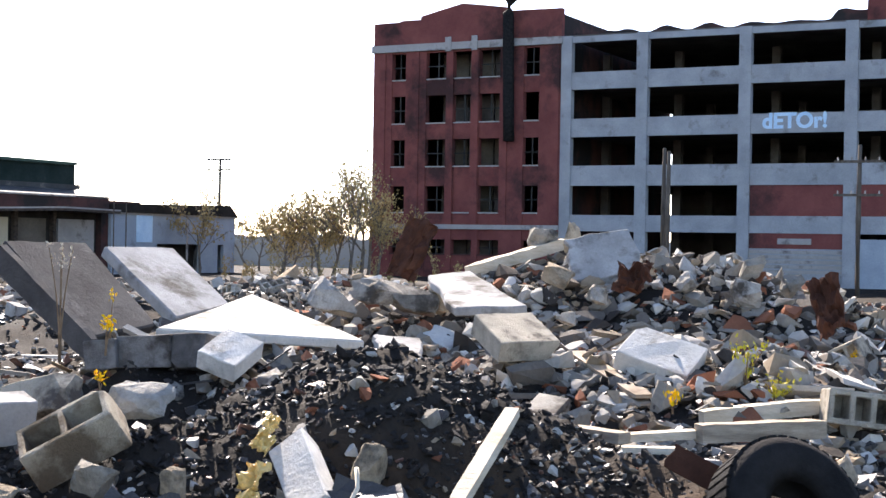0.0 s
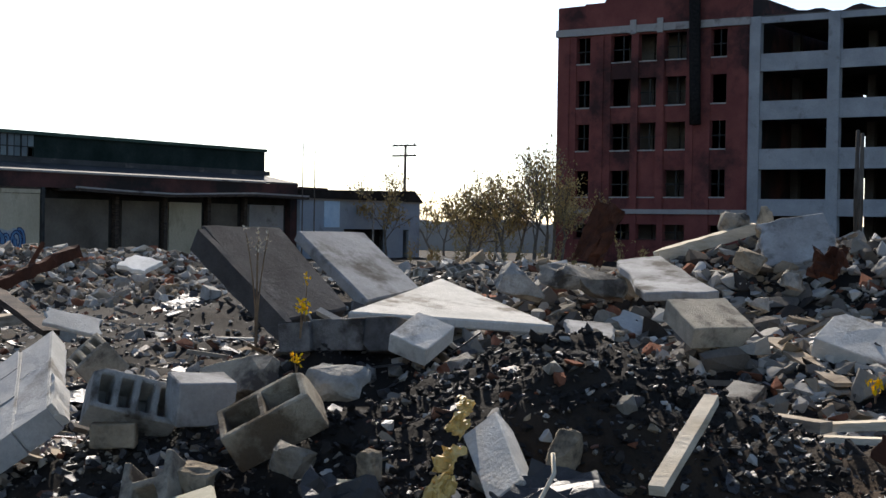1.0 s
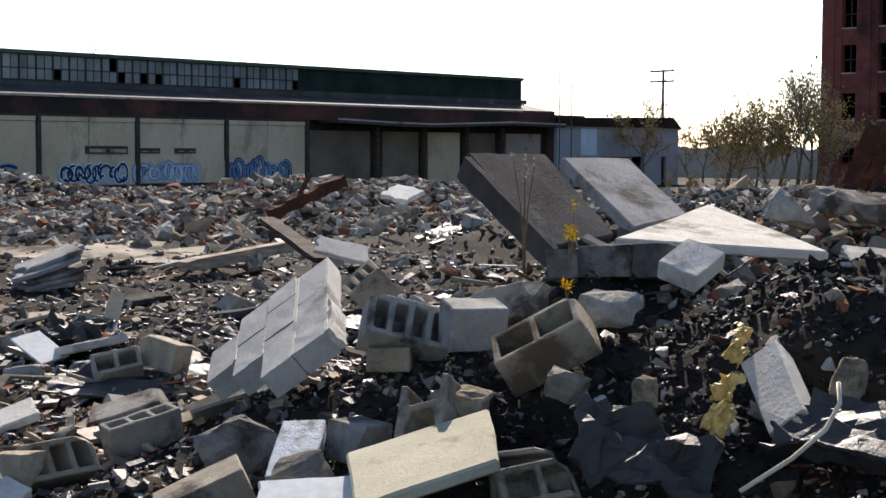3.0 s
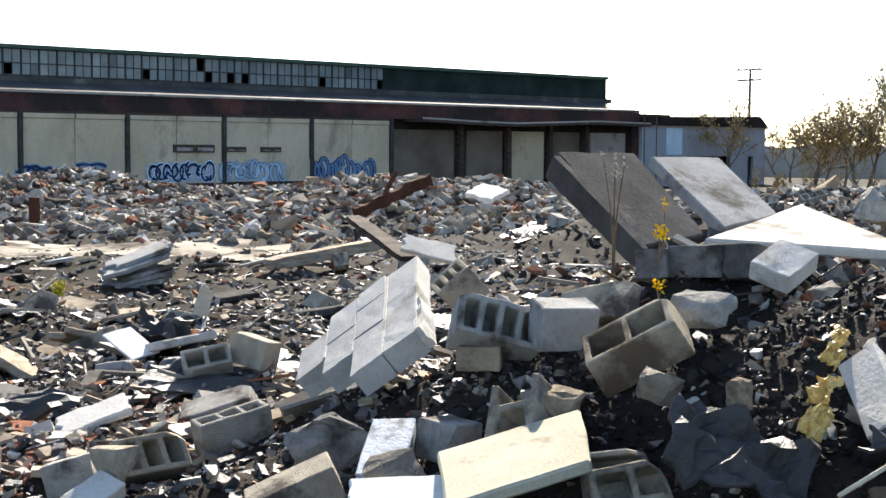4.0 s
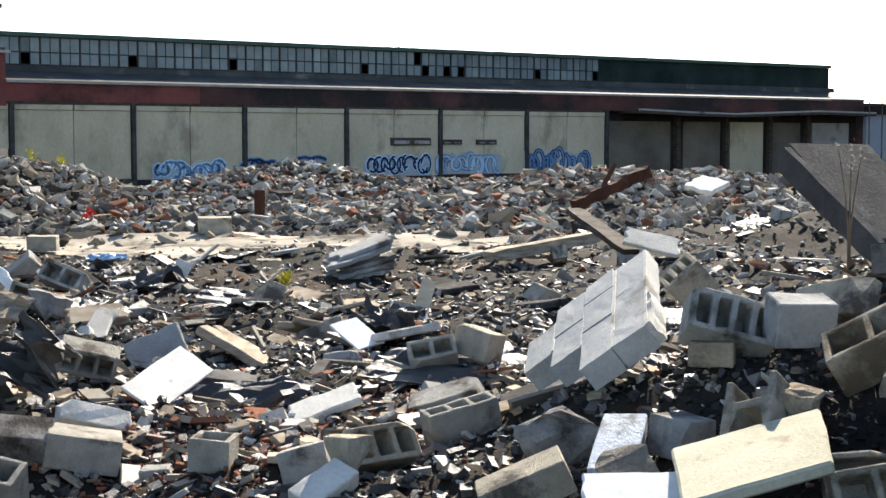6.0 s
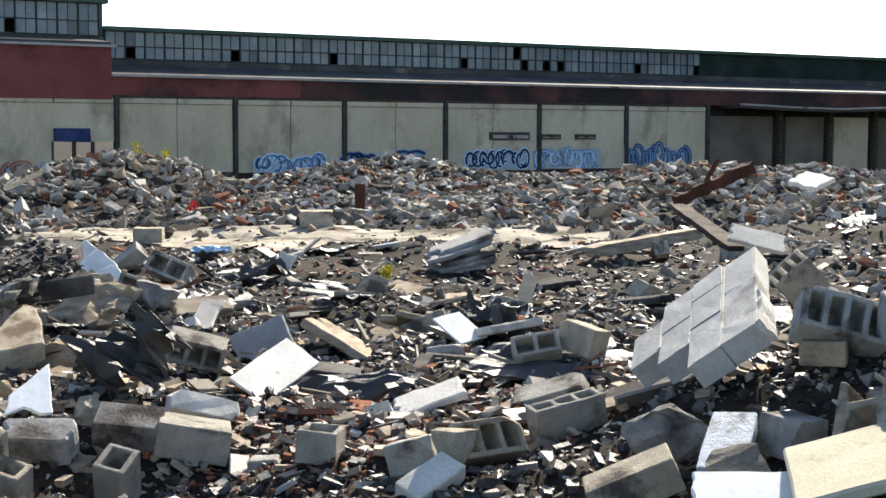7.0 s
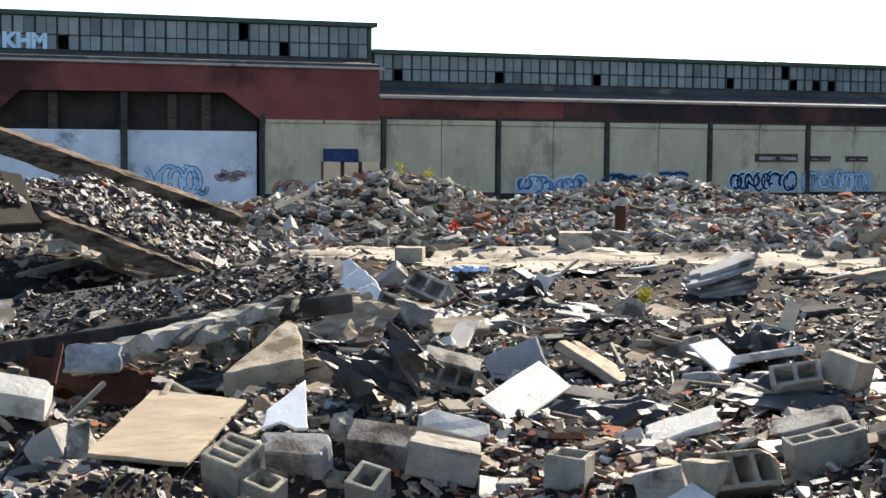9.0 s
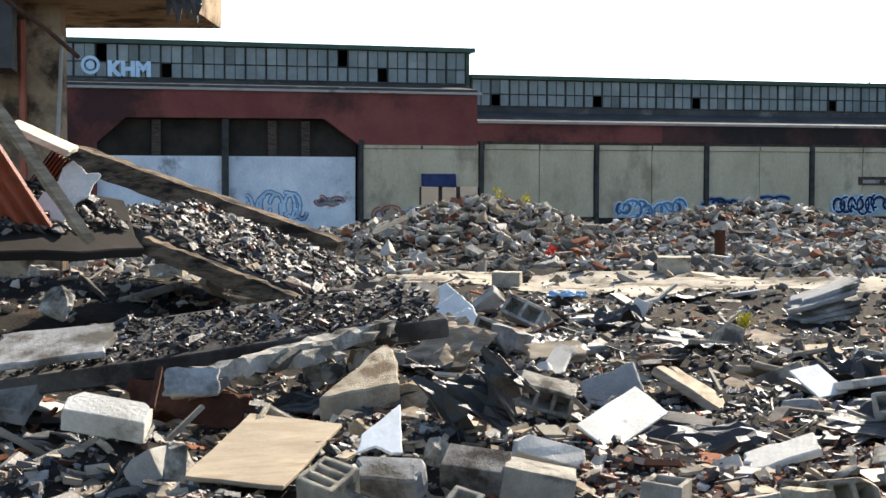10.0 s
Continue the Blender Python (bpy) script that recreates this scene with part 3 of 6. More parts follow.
graffiti(16.2, 17.8, -0.2, 0.6, 9, M_CREAM, M_SPRAY_RED, n=2)


def lettering(words, size, at, material, label):
    c = bpy.data.curves.new("lettering", "FONT")
    c.body, c.size, c.extrude, c.offset = words, size, 0.01, 0.055
    ob = new("lettering", c)
    ob.matrix_basis = at
    me = bpy.data.meshes.new_from_object(ob.evaluated_get(bpy.context.evaluated_depsgraph_get()))
    bpy.data.objects.remove(ob)
    me.materials.append(material)
    out = new("painted_lettering", me)
    out.matrix_basis = at
    return tagged(out, label, "graffiti")


# two vent grilles and small plates on the panels
for y0, y1, z0, z1 in ((42.3, 44.9, 1.62, 2.05), (45.6, 47.0, 1.66, 1.95), (48.0, 49.4, 1.66, 1.95)):
    g = solo("wall_vent", bevelled(box_bm(WALL_X - 0.06, WALL_X + 0.05, y0, y1, z0, z1), 0.02), M_DARK_WOOD, "rusty slot vent with pale louvres set in the cream wall", "vent", group="wall vents")
    for k in range(2):
        part("louvre", box_bm(WALL_X + 0.05, WALL_X + 0.06, y0 + 0.2 + k * (y1 - y0) / 2, y0 + (y1 - y0) / 2 - 0.1 + k * (y1 - y0) / 2, z0 + 0.08, z1 - 0.16), M_STONE_BAND, g)


# ---- tall concrete-framed factory with its brick corner block ----
NB_Y = 100.0


def build_factory():
    house = thing("factory_building", "derelict grey concrete-framed factory with dark red brick corner block", "building")
    y = NB_Y
    cols = [-42.6, -36.7, -29.15, -21.85, -14.4, -7.0, 0.4, 7.8]
    floors = [(2.95, 4.14), (6.28, 7.75), (9.85, 11.2), (13.34, 14.61), (16.8, 17.25)]
    for z0, z1 in floors:
        part("spandrel", box_bm(cols[0], cols[-1], y + 0.12, y + 0.5, z0, z1), M_FRAME_GREY, house)
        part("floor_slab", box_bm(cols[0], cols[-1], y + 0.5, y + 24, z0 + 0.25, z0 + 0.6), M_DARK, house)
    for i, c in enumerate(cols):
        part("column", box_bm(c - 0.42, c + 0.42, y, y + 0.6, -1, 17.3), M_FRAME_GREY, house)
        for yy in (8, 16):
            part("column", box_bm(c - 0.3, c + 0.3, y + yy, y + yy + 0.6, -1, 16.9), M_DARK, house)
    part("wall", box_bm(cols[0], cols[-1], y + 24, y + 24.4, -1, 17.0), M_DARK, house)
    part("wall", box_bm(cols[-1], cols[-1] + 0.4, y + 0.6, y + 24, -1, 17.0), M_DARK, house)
    part("infill", box_bm(cols[2] + 0.42, cols[3] - 0.42, y + 0.2, y + 0.45, 4.14, 6.28), M_BRICK_RED, house, "bricked-up red bay")
    part("infill", box_bm(cols[3] + 0.42, cols[4] - 0.42, y + 0.2, y + 0.45, 4.14, 6.28), M_BRICK_RED, house, "bricked-up red bay")
    part("infill", box_bm(cols[2] + 0.42, cols[3] - 0.42, y + 0.2, y + 0.45, 1.9, 2.95), M_BRICK_RED, house, "red brick over the loading door")
    door = part("loading_door", box_bm(cols[2] + 0.42, cols[3] - 0.42, y + 0.22, y + 0.42, -1, 1.9), M_FRAME_GREY, house, "pale grey roller door")
    for k in range(5):
        part("slat", box_bm(cols[2] + 0.45, cols[3] - 0.45, y + 0.16, y + 0.22, 0.2 + k * 0.34, 0.42 + k * 0.34), M_STONE_BAND, door)
    part("sign", box_bm(-26.7, -24.4, y + 0.1, y + 0.2, 2.2, 2.6), M_STONE_BAND, house, "blank pale sign board")
    door = part("loading_door", box_bm(cols[3] + 0.42, cols[4] - 0.42, y + 0.22, y + 0.42, -1, 2.6), M_GREY_WALL, house)
    part("penthouse", box_bm(-20.9, 6, y + 0.2, y + 14, 17.3, 21.0), M_BRICK_RED, house, "red brick penthouse")
    # crumbling roof edge
    bm = bmesh.new()
    top = [(cols[0] + 0.42 + i * 0.55, 17.3 + max(0, 0.28 + 0.4 * noise.noise(Vector((i * 0.35, 1, 2))) + (0.5 if i > 34 else 0))) for i in range(40)]
    prism(bm, [(cols[0] + 0.42, 17.2)] + top + [(top[-1][0], 17.2)], y + 0.6, y + 3, "y")
    part("roof_edge", bm, M_SOOT_BRICK, house, "crumbled parapet")
    # brick corner block
    xl, xr = -59.0, -43.0
    wins_x = [(-57.35, -56.1), (-54.3, -52.45), (-51.95, -50.2), (-49.7, -47.9), (-46.0, -44.7)]
    wins_z = [(1.0, 2.2), (4.2, 6.3), (7.75, 9.9), (11.1, 13.3), (14.5, 16.6)]
    grid_x = [xl] + [v for w in wins_x for v in w] + [xr]
    for i in range(0, len(grid_x), 2):
        part("pier", box_bm(grid_x[i], grid_x[i + 1], y - 0.05, y + 0.5, -1, 16.75), M_BRICK_RED, house)
    for xa, xb in wins_x:
        zz = [-1] + [v for w in wins_z for v in w] + [16.75]
        for i in range(0, len(zz), 2):
            part("brick_panel", box_bm(xa, xb, y + 0.06, y + 0.45, zz[i], zz[i + 1]), M_BRICK_RED, house)
        for j, (za, zb) in enumerate(wins_z):
            sill = part("window", box_bm(xa, xb, y - 0.02, y + 0.4, za, za + 0.1), M_STONE_BAND if j else M_SOOT_BRICK, house)
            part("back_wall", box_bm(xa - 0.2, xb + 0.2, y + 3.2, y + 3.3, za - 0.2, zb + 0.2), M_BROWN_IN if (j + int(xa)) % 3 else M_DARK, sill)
            if (j + int(xa * 3)) % 4 != 1:
                part("frame_bar", box_bm((xa + xb) / 2 - 0.04, (xa + xb) / 2 + 0.04, y + 0.3, y + 0.36, za + 0.1, zb), M_MULLION, sill)
                part("frame_bar", box_bm(xa, xb, y + 0.3, y + 0.36, (za + zb) / 2 - 0.04, (za + zb) / 2 + 0.04), M_MULLION, sill)
    part("infill", box_bm(-51.95, -50.2, y + 0.1, y + 0.3, 4.2, 6.3), M_BRICK_RED, house)
    part("belt_course", box_bm(xl - 0.1, xr, y - 0.2, y - 0.05, 3.0, 3.35), M_STONE_BAND, house)
    part("belt_course", box_bm(xl - 0.1, xr + 0.1, y - 0.25, y + 0.3, 16.75, 17.3), M_STONE_BAND, house, "stained limestone band")
    part("parapet", prism(bmesh.new(), [(xl, 17.3), (xl, 19.05), (-56.6, 19.1), (-56.6, 19.2), (-54.9, 19.2), (-54.8, 19.45), (-51.2, 20.25), (-47.6, 19.75), (-47.4, 19.45), (-43.0, 19.4), (xr, 17.3)], y - 0.05, y + 0.5, "y"), M_BRICK_RED, house, "gabled red brick parapet")
    for xx in (-52.3, -50.05):
        part("block", box_bm(xx - 0.25, xx + 0.25, y - 0.32, y - 0.25, 16.6, 17.7), M_STONE_BAND, house)
    for xx in (-58.2, -55.2, -52.2, -50.05, -47.6, -43.4):
        part("pilaster", box_bm(xx - 0.3, xx + 0.3, y - 0.15, y - 0.05, 3.35, 16.7), M_BRICK_RED, house)
    for z in (3.2, 6.9, 10.5, 13.8, 17.2):
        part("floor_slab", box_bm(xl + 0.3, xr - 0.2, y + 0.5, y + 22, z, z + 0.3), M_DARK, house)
    part("wall", box_bm(xl, xl + 0.4, y + 0.5, y + 22, -1, 19), M_SOOT_BRICK, house)
    part("wall", box_bm(xr - 0.4, xr, y + 0.5, y + 24.4, -1, 19), M_SOOT_BRICK, house)
    part("wall", box_bm(xl, xr, y + 22, y + 22.4, -1, 17.4), M_SOOT_BRICK, house)
    part("roof", box_bm(xl + 0.4, xr - 0.4, y + 0.5, y + 22, 17.5, 17.8), M_TAR_ROOF, house)
    part("roof", box_bm(cols[0], cols[-1], y + 3, y + 24.4, 17.1, 17.3), M_TAR_ROOF, house)
    bm = bmesh.new()
    add_tube(bm, [(-46.9, y - 0.6, 9.6), (-46.95, y - 0.6, 12), (-47.1, y - 0.6, 19.2), (-47.0, y - 0.6, 20.1), (-46.5, y - 0.6, 20.6), (-45.7, y - 0.6, 20.7)], 0.42, 12)
    part("chimney_pipe", bm, M_BLACK, house, "tall black flue pipe with bent top", smooth=True)
    return house


build_factory()
lettering("dETOr!", 1.45, pose(-27.9, NB_Y + 0.1, 10.2, 90, 0, 0), M_SPRAY_PALE, "pale blue block letters sprayed on the concrete spandrel")
lettering("KHM", 0.95, pose(WALL_X - 3.14, 3.75, 6.78, 90, 0, 90), M_SPRAY_PALE, "pale blue letters sprayed on the clerestory panes")
ring = bmesh.new()
emblem_y = 2.97
for ra, rb in ((0.30, 0.44), (0.0, 0.2)):
    outer = [(emblem_y + rb * math.cos(k * math.tau / 24), 7.25 + rb * math.sin(k * math.tau / 24)) for k in range(24)]
    inner = [(emblem_y + ra * math.cos(k * math.tau / 24), 7.25 + ra * math.sin(k * math.tau / 24)) for k in range(24)]
    for k in range(24):
        prism(ring, [outer[k], outer[(k + 1) % 24], inner[(k + 1) % 24], inner[k]] if ra else [outer[k], outer[(k + 1) % 24], (emblem_y, 7.25)], WALL_X - 3.2, WALL_X - 3.13, "x")
solo("painted_ring", ring, M_SPRAY_PALE, "pale green ring sprayed on the clerestory panes", "graffiti")

# ---- loose rubble ----
def hull_points(rng, n, flat=1.0):
    bm = bmesh.new()
    for _ in range(n):
        v = Vector([rng.uniform(-1, 1) for _ in range(3)])
        k = max(abs(c) for c in v)
        v *= rng.uniform(0.75, 1.0) / max(k, 0.35) * 0.5
        v.z *= flat
        bm.verts.new(v)
    bmesh.ops.convex_hull(bm, input=bm.verts)
    for v in [v for v in bm.verts if not v.link_faces]:
        bm.verts.remove(v)
    bm.verts.index_update()
    pts = np.array([v.co[:] for v in bm.verts])
    tris = [[v.index for v in f.verts] for f in bm.faces]
    bm.free()
    return pts, tris


chunk_rng = random.Random(11)
CHUNKS = [hull_points(chunk_rng, 11, f) for f in (1, 0.8, 0.6, 0.5, 1, 0.7, 0.35, 0.9, 0.6, 0.45)]
SHARD = (np.array([(x, y, z) for x in (-0.5, 0.5) for y in (-0.5, 0.5) for z in (-0.5, 0.5)]), [[0, 1, 3, 2], [4, 6, 7, 5], [0, 4, 5, 1], [2, 3, 7, 6], [0, 2, 6, 4], [1, 5, 7, 3]])


def turn(a, b, c):
    return np.array(Euler((a, b, c)).to_matrix())


def in_pad(x, y, grow=1.0):
    px, py, a, b = PAD
    d = math.hypot(px, py)
    c, s = px / d, py / d
    u, w = -s * (x - px) + c * (y - py), c * (x - px) + s * (y - py)
    return (u / a) ** 2 + (w / b) ** 2 < grow


def scatter(name, label, material, n, near, far, size, seed, shape="chunk", yaw=(-4, 108), power=1.0, keep=None, pad=False, sink=0.2):
    """One loose heap of many broken pieces strewn over the ground."""
    rng = random.Random(seed)
    verts, faces, o = [], [], 0
    spots = []
    for _ in range(n):
        r = near * (far / near) ** (rng.random() ** power)
        a = radians(rng.uniform(*yaw))
        x, y = -r * math.sin(a), r * math.cos(a)
        if keep and not keep(x, y, rng):
            continue
        if in_hollow(x, y) and rng.random() < 0.9:
            continue
        if pad and in_pad(x, y) and rng.random() < 0.72:
            continue
        spots.append((x, y, r))
    levels = height([p[0] for p in spots], [p[1] for p in spots]).tolist()
    for (x, y, r), level in zip(spots, levels):
        s = size(r, rng)
        if shape == "chunk":
            p, t = CHUNKS[rng.randrange(len(CHUNKS))]
            q = p * s * np.array([rng.uniform(0.7, 1.5), rng.uniform(0.6, 1.1), rng.uniform(0.5, 1.0)])
            q = q @ turn(rng.uniform(-0.7, 0.7), rng.uniform(-0.7, 0.7), rng.uniform(0, 6.3)).T
            dz = s * 0.5 * sink
        elif shape == "board":
            p, t = SHARD
            q = p * np.array([s * rng.uniform(0.8, 1.6), s * rng.uniform(0.4, 0.9), rng.uniform(0.012, 0.04)])
            q = q + np.array([[rng.uniform(-0.1, 0.1) * s, rng.uniform(-0.1, 0.1) * s, 0] for _ in range(4) for _k in (0,)] * 2)
            q = q @ turn(rng.gauss(0, 0.3), rng.gauss(0, 0.3), rng.uniform(0, 6.3)).T
            dz = s * 0.08
        else:
            p, t = SHARD
            q = p * np.array([s * rng.uniform(2, 6), s * rng.uniform(0.12, 0.3), s * rng.uniform(0.1, 0.2)])
            q = q @ turn(rng.gauss(0, 0.3), rng.gauss(0, 0.28), rng.uniform(0, 6.3)).T
            dz = s * 0.15
        z = level + dz
        verts += (q + np.array([x, y, z])).tolist()
        faces += [[i + o for i in f] for f in t]
        o += len(p)
    me = bpy.data.meshes.new(name)
    me.from_pydata(verts, [], faces)
    me.materials.append(material)
    return tagged(new(name, me), label, "rubble", kind="stuff")


HOLLOW = (-13.30, 0.89)


def in_hollow(x, y):
    return math.hypot(x - HOLLOW[0], y - HOLLOW[1]) < 1.7


def dark_flat(x, y, rng):
    """The burnt flat between the mound and the pad, where pale rubble is sparse."""
    yaw = math.degrees(math.atan2(-x, y))
    return yaw < 47 or math.hypot(x, y) > 23 or rng.random() < 0.3


def black_ground(x, y):
    """Where ash and soil lie bare."""
    bx, by = HEAPS[0][:2]
    return math.hypot(x - bx, y - by) < 1.9


scatter("rubble", "grey and tan broken concrete rubble in distant heaps", M_RUBBLE, 30000, 26, 66, lambda r, g: g.uniform(0.08, 0.34) * (1.7 if g.random() < 0.06 else 1), 21, pad=True, power=0.8)
def on_far_heap(x, y, rng):
    return any(math.hypot(x - hx, y - hy) < 1.3 * w for hx, hy, w, a in HEAPS if math.hypot(hx, hy) > 24)


scatter("rubble", "dense broken blocks and concrete on the far heaps", M_RUBBLE, 34000, 26, 58, lambda r, g: g.uniform(0.08, 0.32) * (1.5 if g.random() < 0.08 else 1), 43, yaw=(28, 88), keep=on_far_heap)
scatter("rubble", "mixed broken concrete and brick on the middle ground", M_RUBBLE, 14000, 12, 30, lambda r, g: g.uniform(0.03, 0.15) * (2.0 if g.random() < 0.06 else 1), 22, pad=True, keep=dark_flat)
scatter("rubble", "pale concrete rubble heap beside the factory", M_RUBBLE, 11000, 8.0, 24, lambda r, g: g.uniform(0.03, 0.17) * (1.8 if g.random() < 0.06 else 1), 23, yaw=(8, 36), power=0.8, keep=lambda x, y, g: not black_ground(x, y))
scatter("charred_debris", "charred fragments, brick chips and ash on dark soil", M_CHAR, 22000, 4.2, 16, lambda r, g: g.uniform(0.010, 0.04) * (2.8 if g.random() < 0.05 else 1), 24, power=1.1)
scatter("charred_debris", "charred debris over the middle ground", M_CHAR, 15000, 8, 27, lambda r, g: g.uniform(0.02, 0.10), 25, pad=True)
scatter("board_scraps", "flat scraps of board, slate and plaster", M_RUBBLE, 260, 8, 28, lambda r, g: g.uniform(0.06, 0.22), 26, shape="board", pad=True, keep=lambda x, y, g: not black_ground(x, y))
scatter("board_scraps", "charred sheets and tar paper scraps", M_CHAR, 650, 7.5, 28, lambda r, g: g.uniform(0.07, 0.3), 27, shape="board", pad=True)
scatter("sticks", "splintered wood and bent rods in the debris", M_CHAR, 1100, 7.5, 30, lambda r, g: g.uniform(0.025, 0.11), 28, shape="stick", pad=True)
scatter("sticks", "pale splintered laths in the rubble", M_RUBBLE, 500, 9, 45, lambda r, g: g.uniform(0.08, 0.25), 29, shape="stick", pad=True)

scatter("board_scraps", "small flat flakes of slate, plaster and splintered wood", M_RUBBLE, 1700, 7.5, 24, lambda r, g: g.uniform(0.025, 0.10), 61, shape="board", pad=True, yaw=(40, 84))
scatter("board_scraps", "brown flakes of rotten board on the burnt ground", M_WOOD, 1200, 7.5, 24, lambda r, g: g.uniform(0.03, 0.14), 62, shape="board", pad=True, yaw=(40, 106))
scatter("sticks", "thin pale splinters on the burnt ground", M_RUBBLE, 900, 8.5, 20, lambda r, g: g.uniform(0.02, 0.06), 63, shape="stick", pad=True, yaw=(40, 106))
scatter("soil_clods", "black clods of ash and wet soil", M_CLOD, 16000, 4.2, 10, lambda r, g: g.uniform(0.01, 0.04), 33)
scatter("soil_clods", "larger black clods on the mound", M_CLOD, 9000, 4.2, 9.5, lambda r, g: g.uniform(0.012, 0.055) * (2 if g.random() < 0.03 else 1), 34, yaw=(18, 52), keep=lambda x, y, g: black_ground(x, y) or g.random() < 0.2)

scatter("stone_chips", "small pale chips on the black mound", M_RUBBLE, 1700, 4.6, 8, lambda r, g: g.uniform(0.012, 0.05) * (2 if g.random() < 0.08 else 1), 35, yaw=(18, 52))


def brick_patch():
    cx, cy = (-7.58, 3.53)
    scatter("brick_chips", "red-brown crushed brick on bare earth", M_BRICK_CHIP, 6000, 6.0, 10, lambda r, g: g.uniform(0.012, 0.05), 30, yaw=(50, 72), keep=lambda x, y, g: math.hypot(x - cx, y - cy) < 1.6 * g.random() ** 0.6 + 0.15)


brick_patch()
scatter("board_scraps", "small sooty flakes of board and slate trodden into the ash", M_CHAR, 5200, 6.2, 20, lambda r, g: g.uniform(0.02, 0.085), 64, shape="board", pad=True, yaw=(42, 100))
scatter("stone_chips", "fine grey and brown grit on the burnt ground", M_RUBBLE, 9000, 6.0, 15, lambda r, g: g.uniform(0.012, 0.045), 65, yaw=(44, 82), keep=lambda x, y, g: dark_flat(x, y, g) or g.random() < 0.4)
scatter("board_scraps", "curled brown scraps of rotten wood and felt", M_WOOD, 900, 7.0, 18, lambda r, g: g.uniform(0.04, 0.16), 66, shape="board", pad=True, yaw=(44, 100))

chunk_meshes = []
for i in range(14):
    bm = bmesh.new()
    pts, tris = hull_points(chunk_rng, 16, (1, 0.7, 0.5)[i % 3])
    vs = [bm.verts.new(p) for p in pts]
    for t in tris:
        bm.faces.new([vs[k] for k in t])
    bmesh.ops.subdivide_edges(bm, edges=bm.edges, cuts=1, use_grid_fill=True)
    roughen(bm, 0.06, i, 3.0)
    chunk_meshes.append(mesh_of("concrete_chunk", bm, M_CHUNK))
loose_rng = random.Random(5)
for i in range(290):
    r = 5.0 * (17 / 5.0) ** loose_rng.random()
    a = radians(loose_rng.uniform(6, 92))
    x, y = -r * math.sin(a), r * math.cos(a)
    if black_ground(x, y) and loose_rng.random() < 0.8:
        continue
    if a > radians(40) and r < 11.5 and i % 3:
        continue
    s = loose_rng.uniform(0.05, 0.15) * (1.6 if loose_rng.random() < 0.1 else 1)
    ob = new("concrete_chunk", chunk_meshes[i % 14])
    ob.matrix_basis = pose(x, y, float(height(x, y)) + s * 0.12, loose_rng.uniform(-35, 35), loose_rng.uniform(-35, 35), loose_rng.uniform(0, 360)) @ Matrix.Diagonal((s * loose_rng.uniform(0.9, 1.5), s, s * 0.8, 1))
    tagged(ob, "rough broken lump of grey concrete in rubble", "concrete chunk", "loose rubble lumps")


def strew(m, w, d, n, size, seed, material, label):
    """Debris lying on a tilted slab."""
    rng = random.Random(seed)
    verts, faces, o = [], [], 0
    mm = np.array(m)
    for _ in range(n):
        p, t = CHUNKS[rng.randrange(len(CHUNKS))]
        s = size * rng.uniform(0.3, 1.0) * (2 if rng.random() < 0.05 else 1)
        q = p * s * np.array([rng.uniform(0.7, 1.8), rng.uniform(0.6, 1.1), rng.uniform(0.4, 0.9)])
        q = q @ turn(rng.uniform(-0.6, 0.6), rng.uniform(-0.6, 0.6), rng.uniform(0, 6.3)).T
        q = q + np.array([rng.uniform(-w, w) / 2, rng.uniform(-d, d) / 2, 0.08 + 0.1 * s])
        verts += (q @ mm[:3, :3].T + mm[:3, 3]).tolist()
        faces += [[i + o for i in f] for f in t]
        o += len(p)
    me = bpy.data.meshes.new("charred_debris")
    me.from_pydata(verts, [], faces)
    me.materials.append(material)
    return tagged(new("charred_debris", me), label, "rubble", kind="stuff")

# ---- single things in the foreground ----
def block_mesh(length=0.4, deep=0.2, high=0.2, cells=3, wall=0.034, broken=0.0, seed=0, closed=False):
    """A hollow building block: cells run upwards. broken: share of the length cut off raggedly."""
    bm = bmesh.new()
    if cells:
        w = (length - wall * (cells + 1)) / cells
        xs = [0.0]
        for i in range(cells):
            xs += [xs[-1] + wall, xs[-1] + wall + w]
        xs.append(length)
        ys = [0, wall, deep - wall, deep]
    else:
        xs, ys = [0, length * 0.35, length * 0.7, length], [0, deep * 0.5, deep]
    grid = {(i, j): bm.verts.new((x - length / 2, y - deep / 2, -high / 2)) for i, x in enumerate(xs) for j, y in enumerate(ys)}
    faces = []
    for i in range(len(xs) - 1):
        for j in range(len(ys) - 1):
            if cells and j == 1 and i % 2 == 1:
                continue
            faces.append(bm.faces.new((grid[i, j], grid[i, j + 1], grid[i + 1, j + 1], grid[i + 1, j])))
    out = bmesh.ops.extrude_face_region(bm, geom=faces)
    bmesh.ops.translate(bm, verts=[g for g in out["geom"] if isinstance(g, bmesh.types.BMVert)], vec=(0, 0, high))
    if cells and closed:
        add_box(bm, -length / 2 + wall * 0.6, length / 2 - wall * 0.6, -deep / 2 + wall * 0.6, deep / 2 - wall * 0.6, -high / 2 + 0.004, -high / 2 + 0.03)
    if broken:
        cut = length * (0.5 - broken)
        bmesh.ops.bisect_plane(bm, geom=list(bm.verts) + list(bm.edges) + list(bm.faces), plane_co=(cut, 0, 0), plane_no=Vector((1, 0.25, 0.5)).normalized(), clear_outer=True)
        bmesh.ops.holes_fill(bm, edges=[e for e in bm.edges if e.is_boundary])
    bmesh.ops.recalc_face_normals(bm, faces=bm.faces)
    bevelled(bm, 0.006)
    roughen(bm, 0.006, seed + 1, 14)
    return bm


block_count = [0]


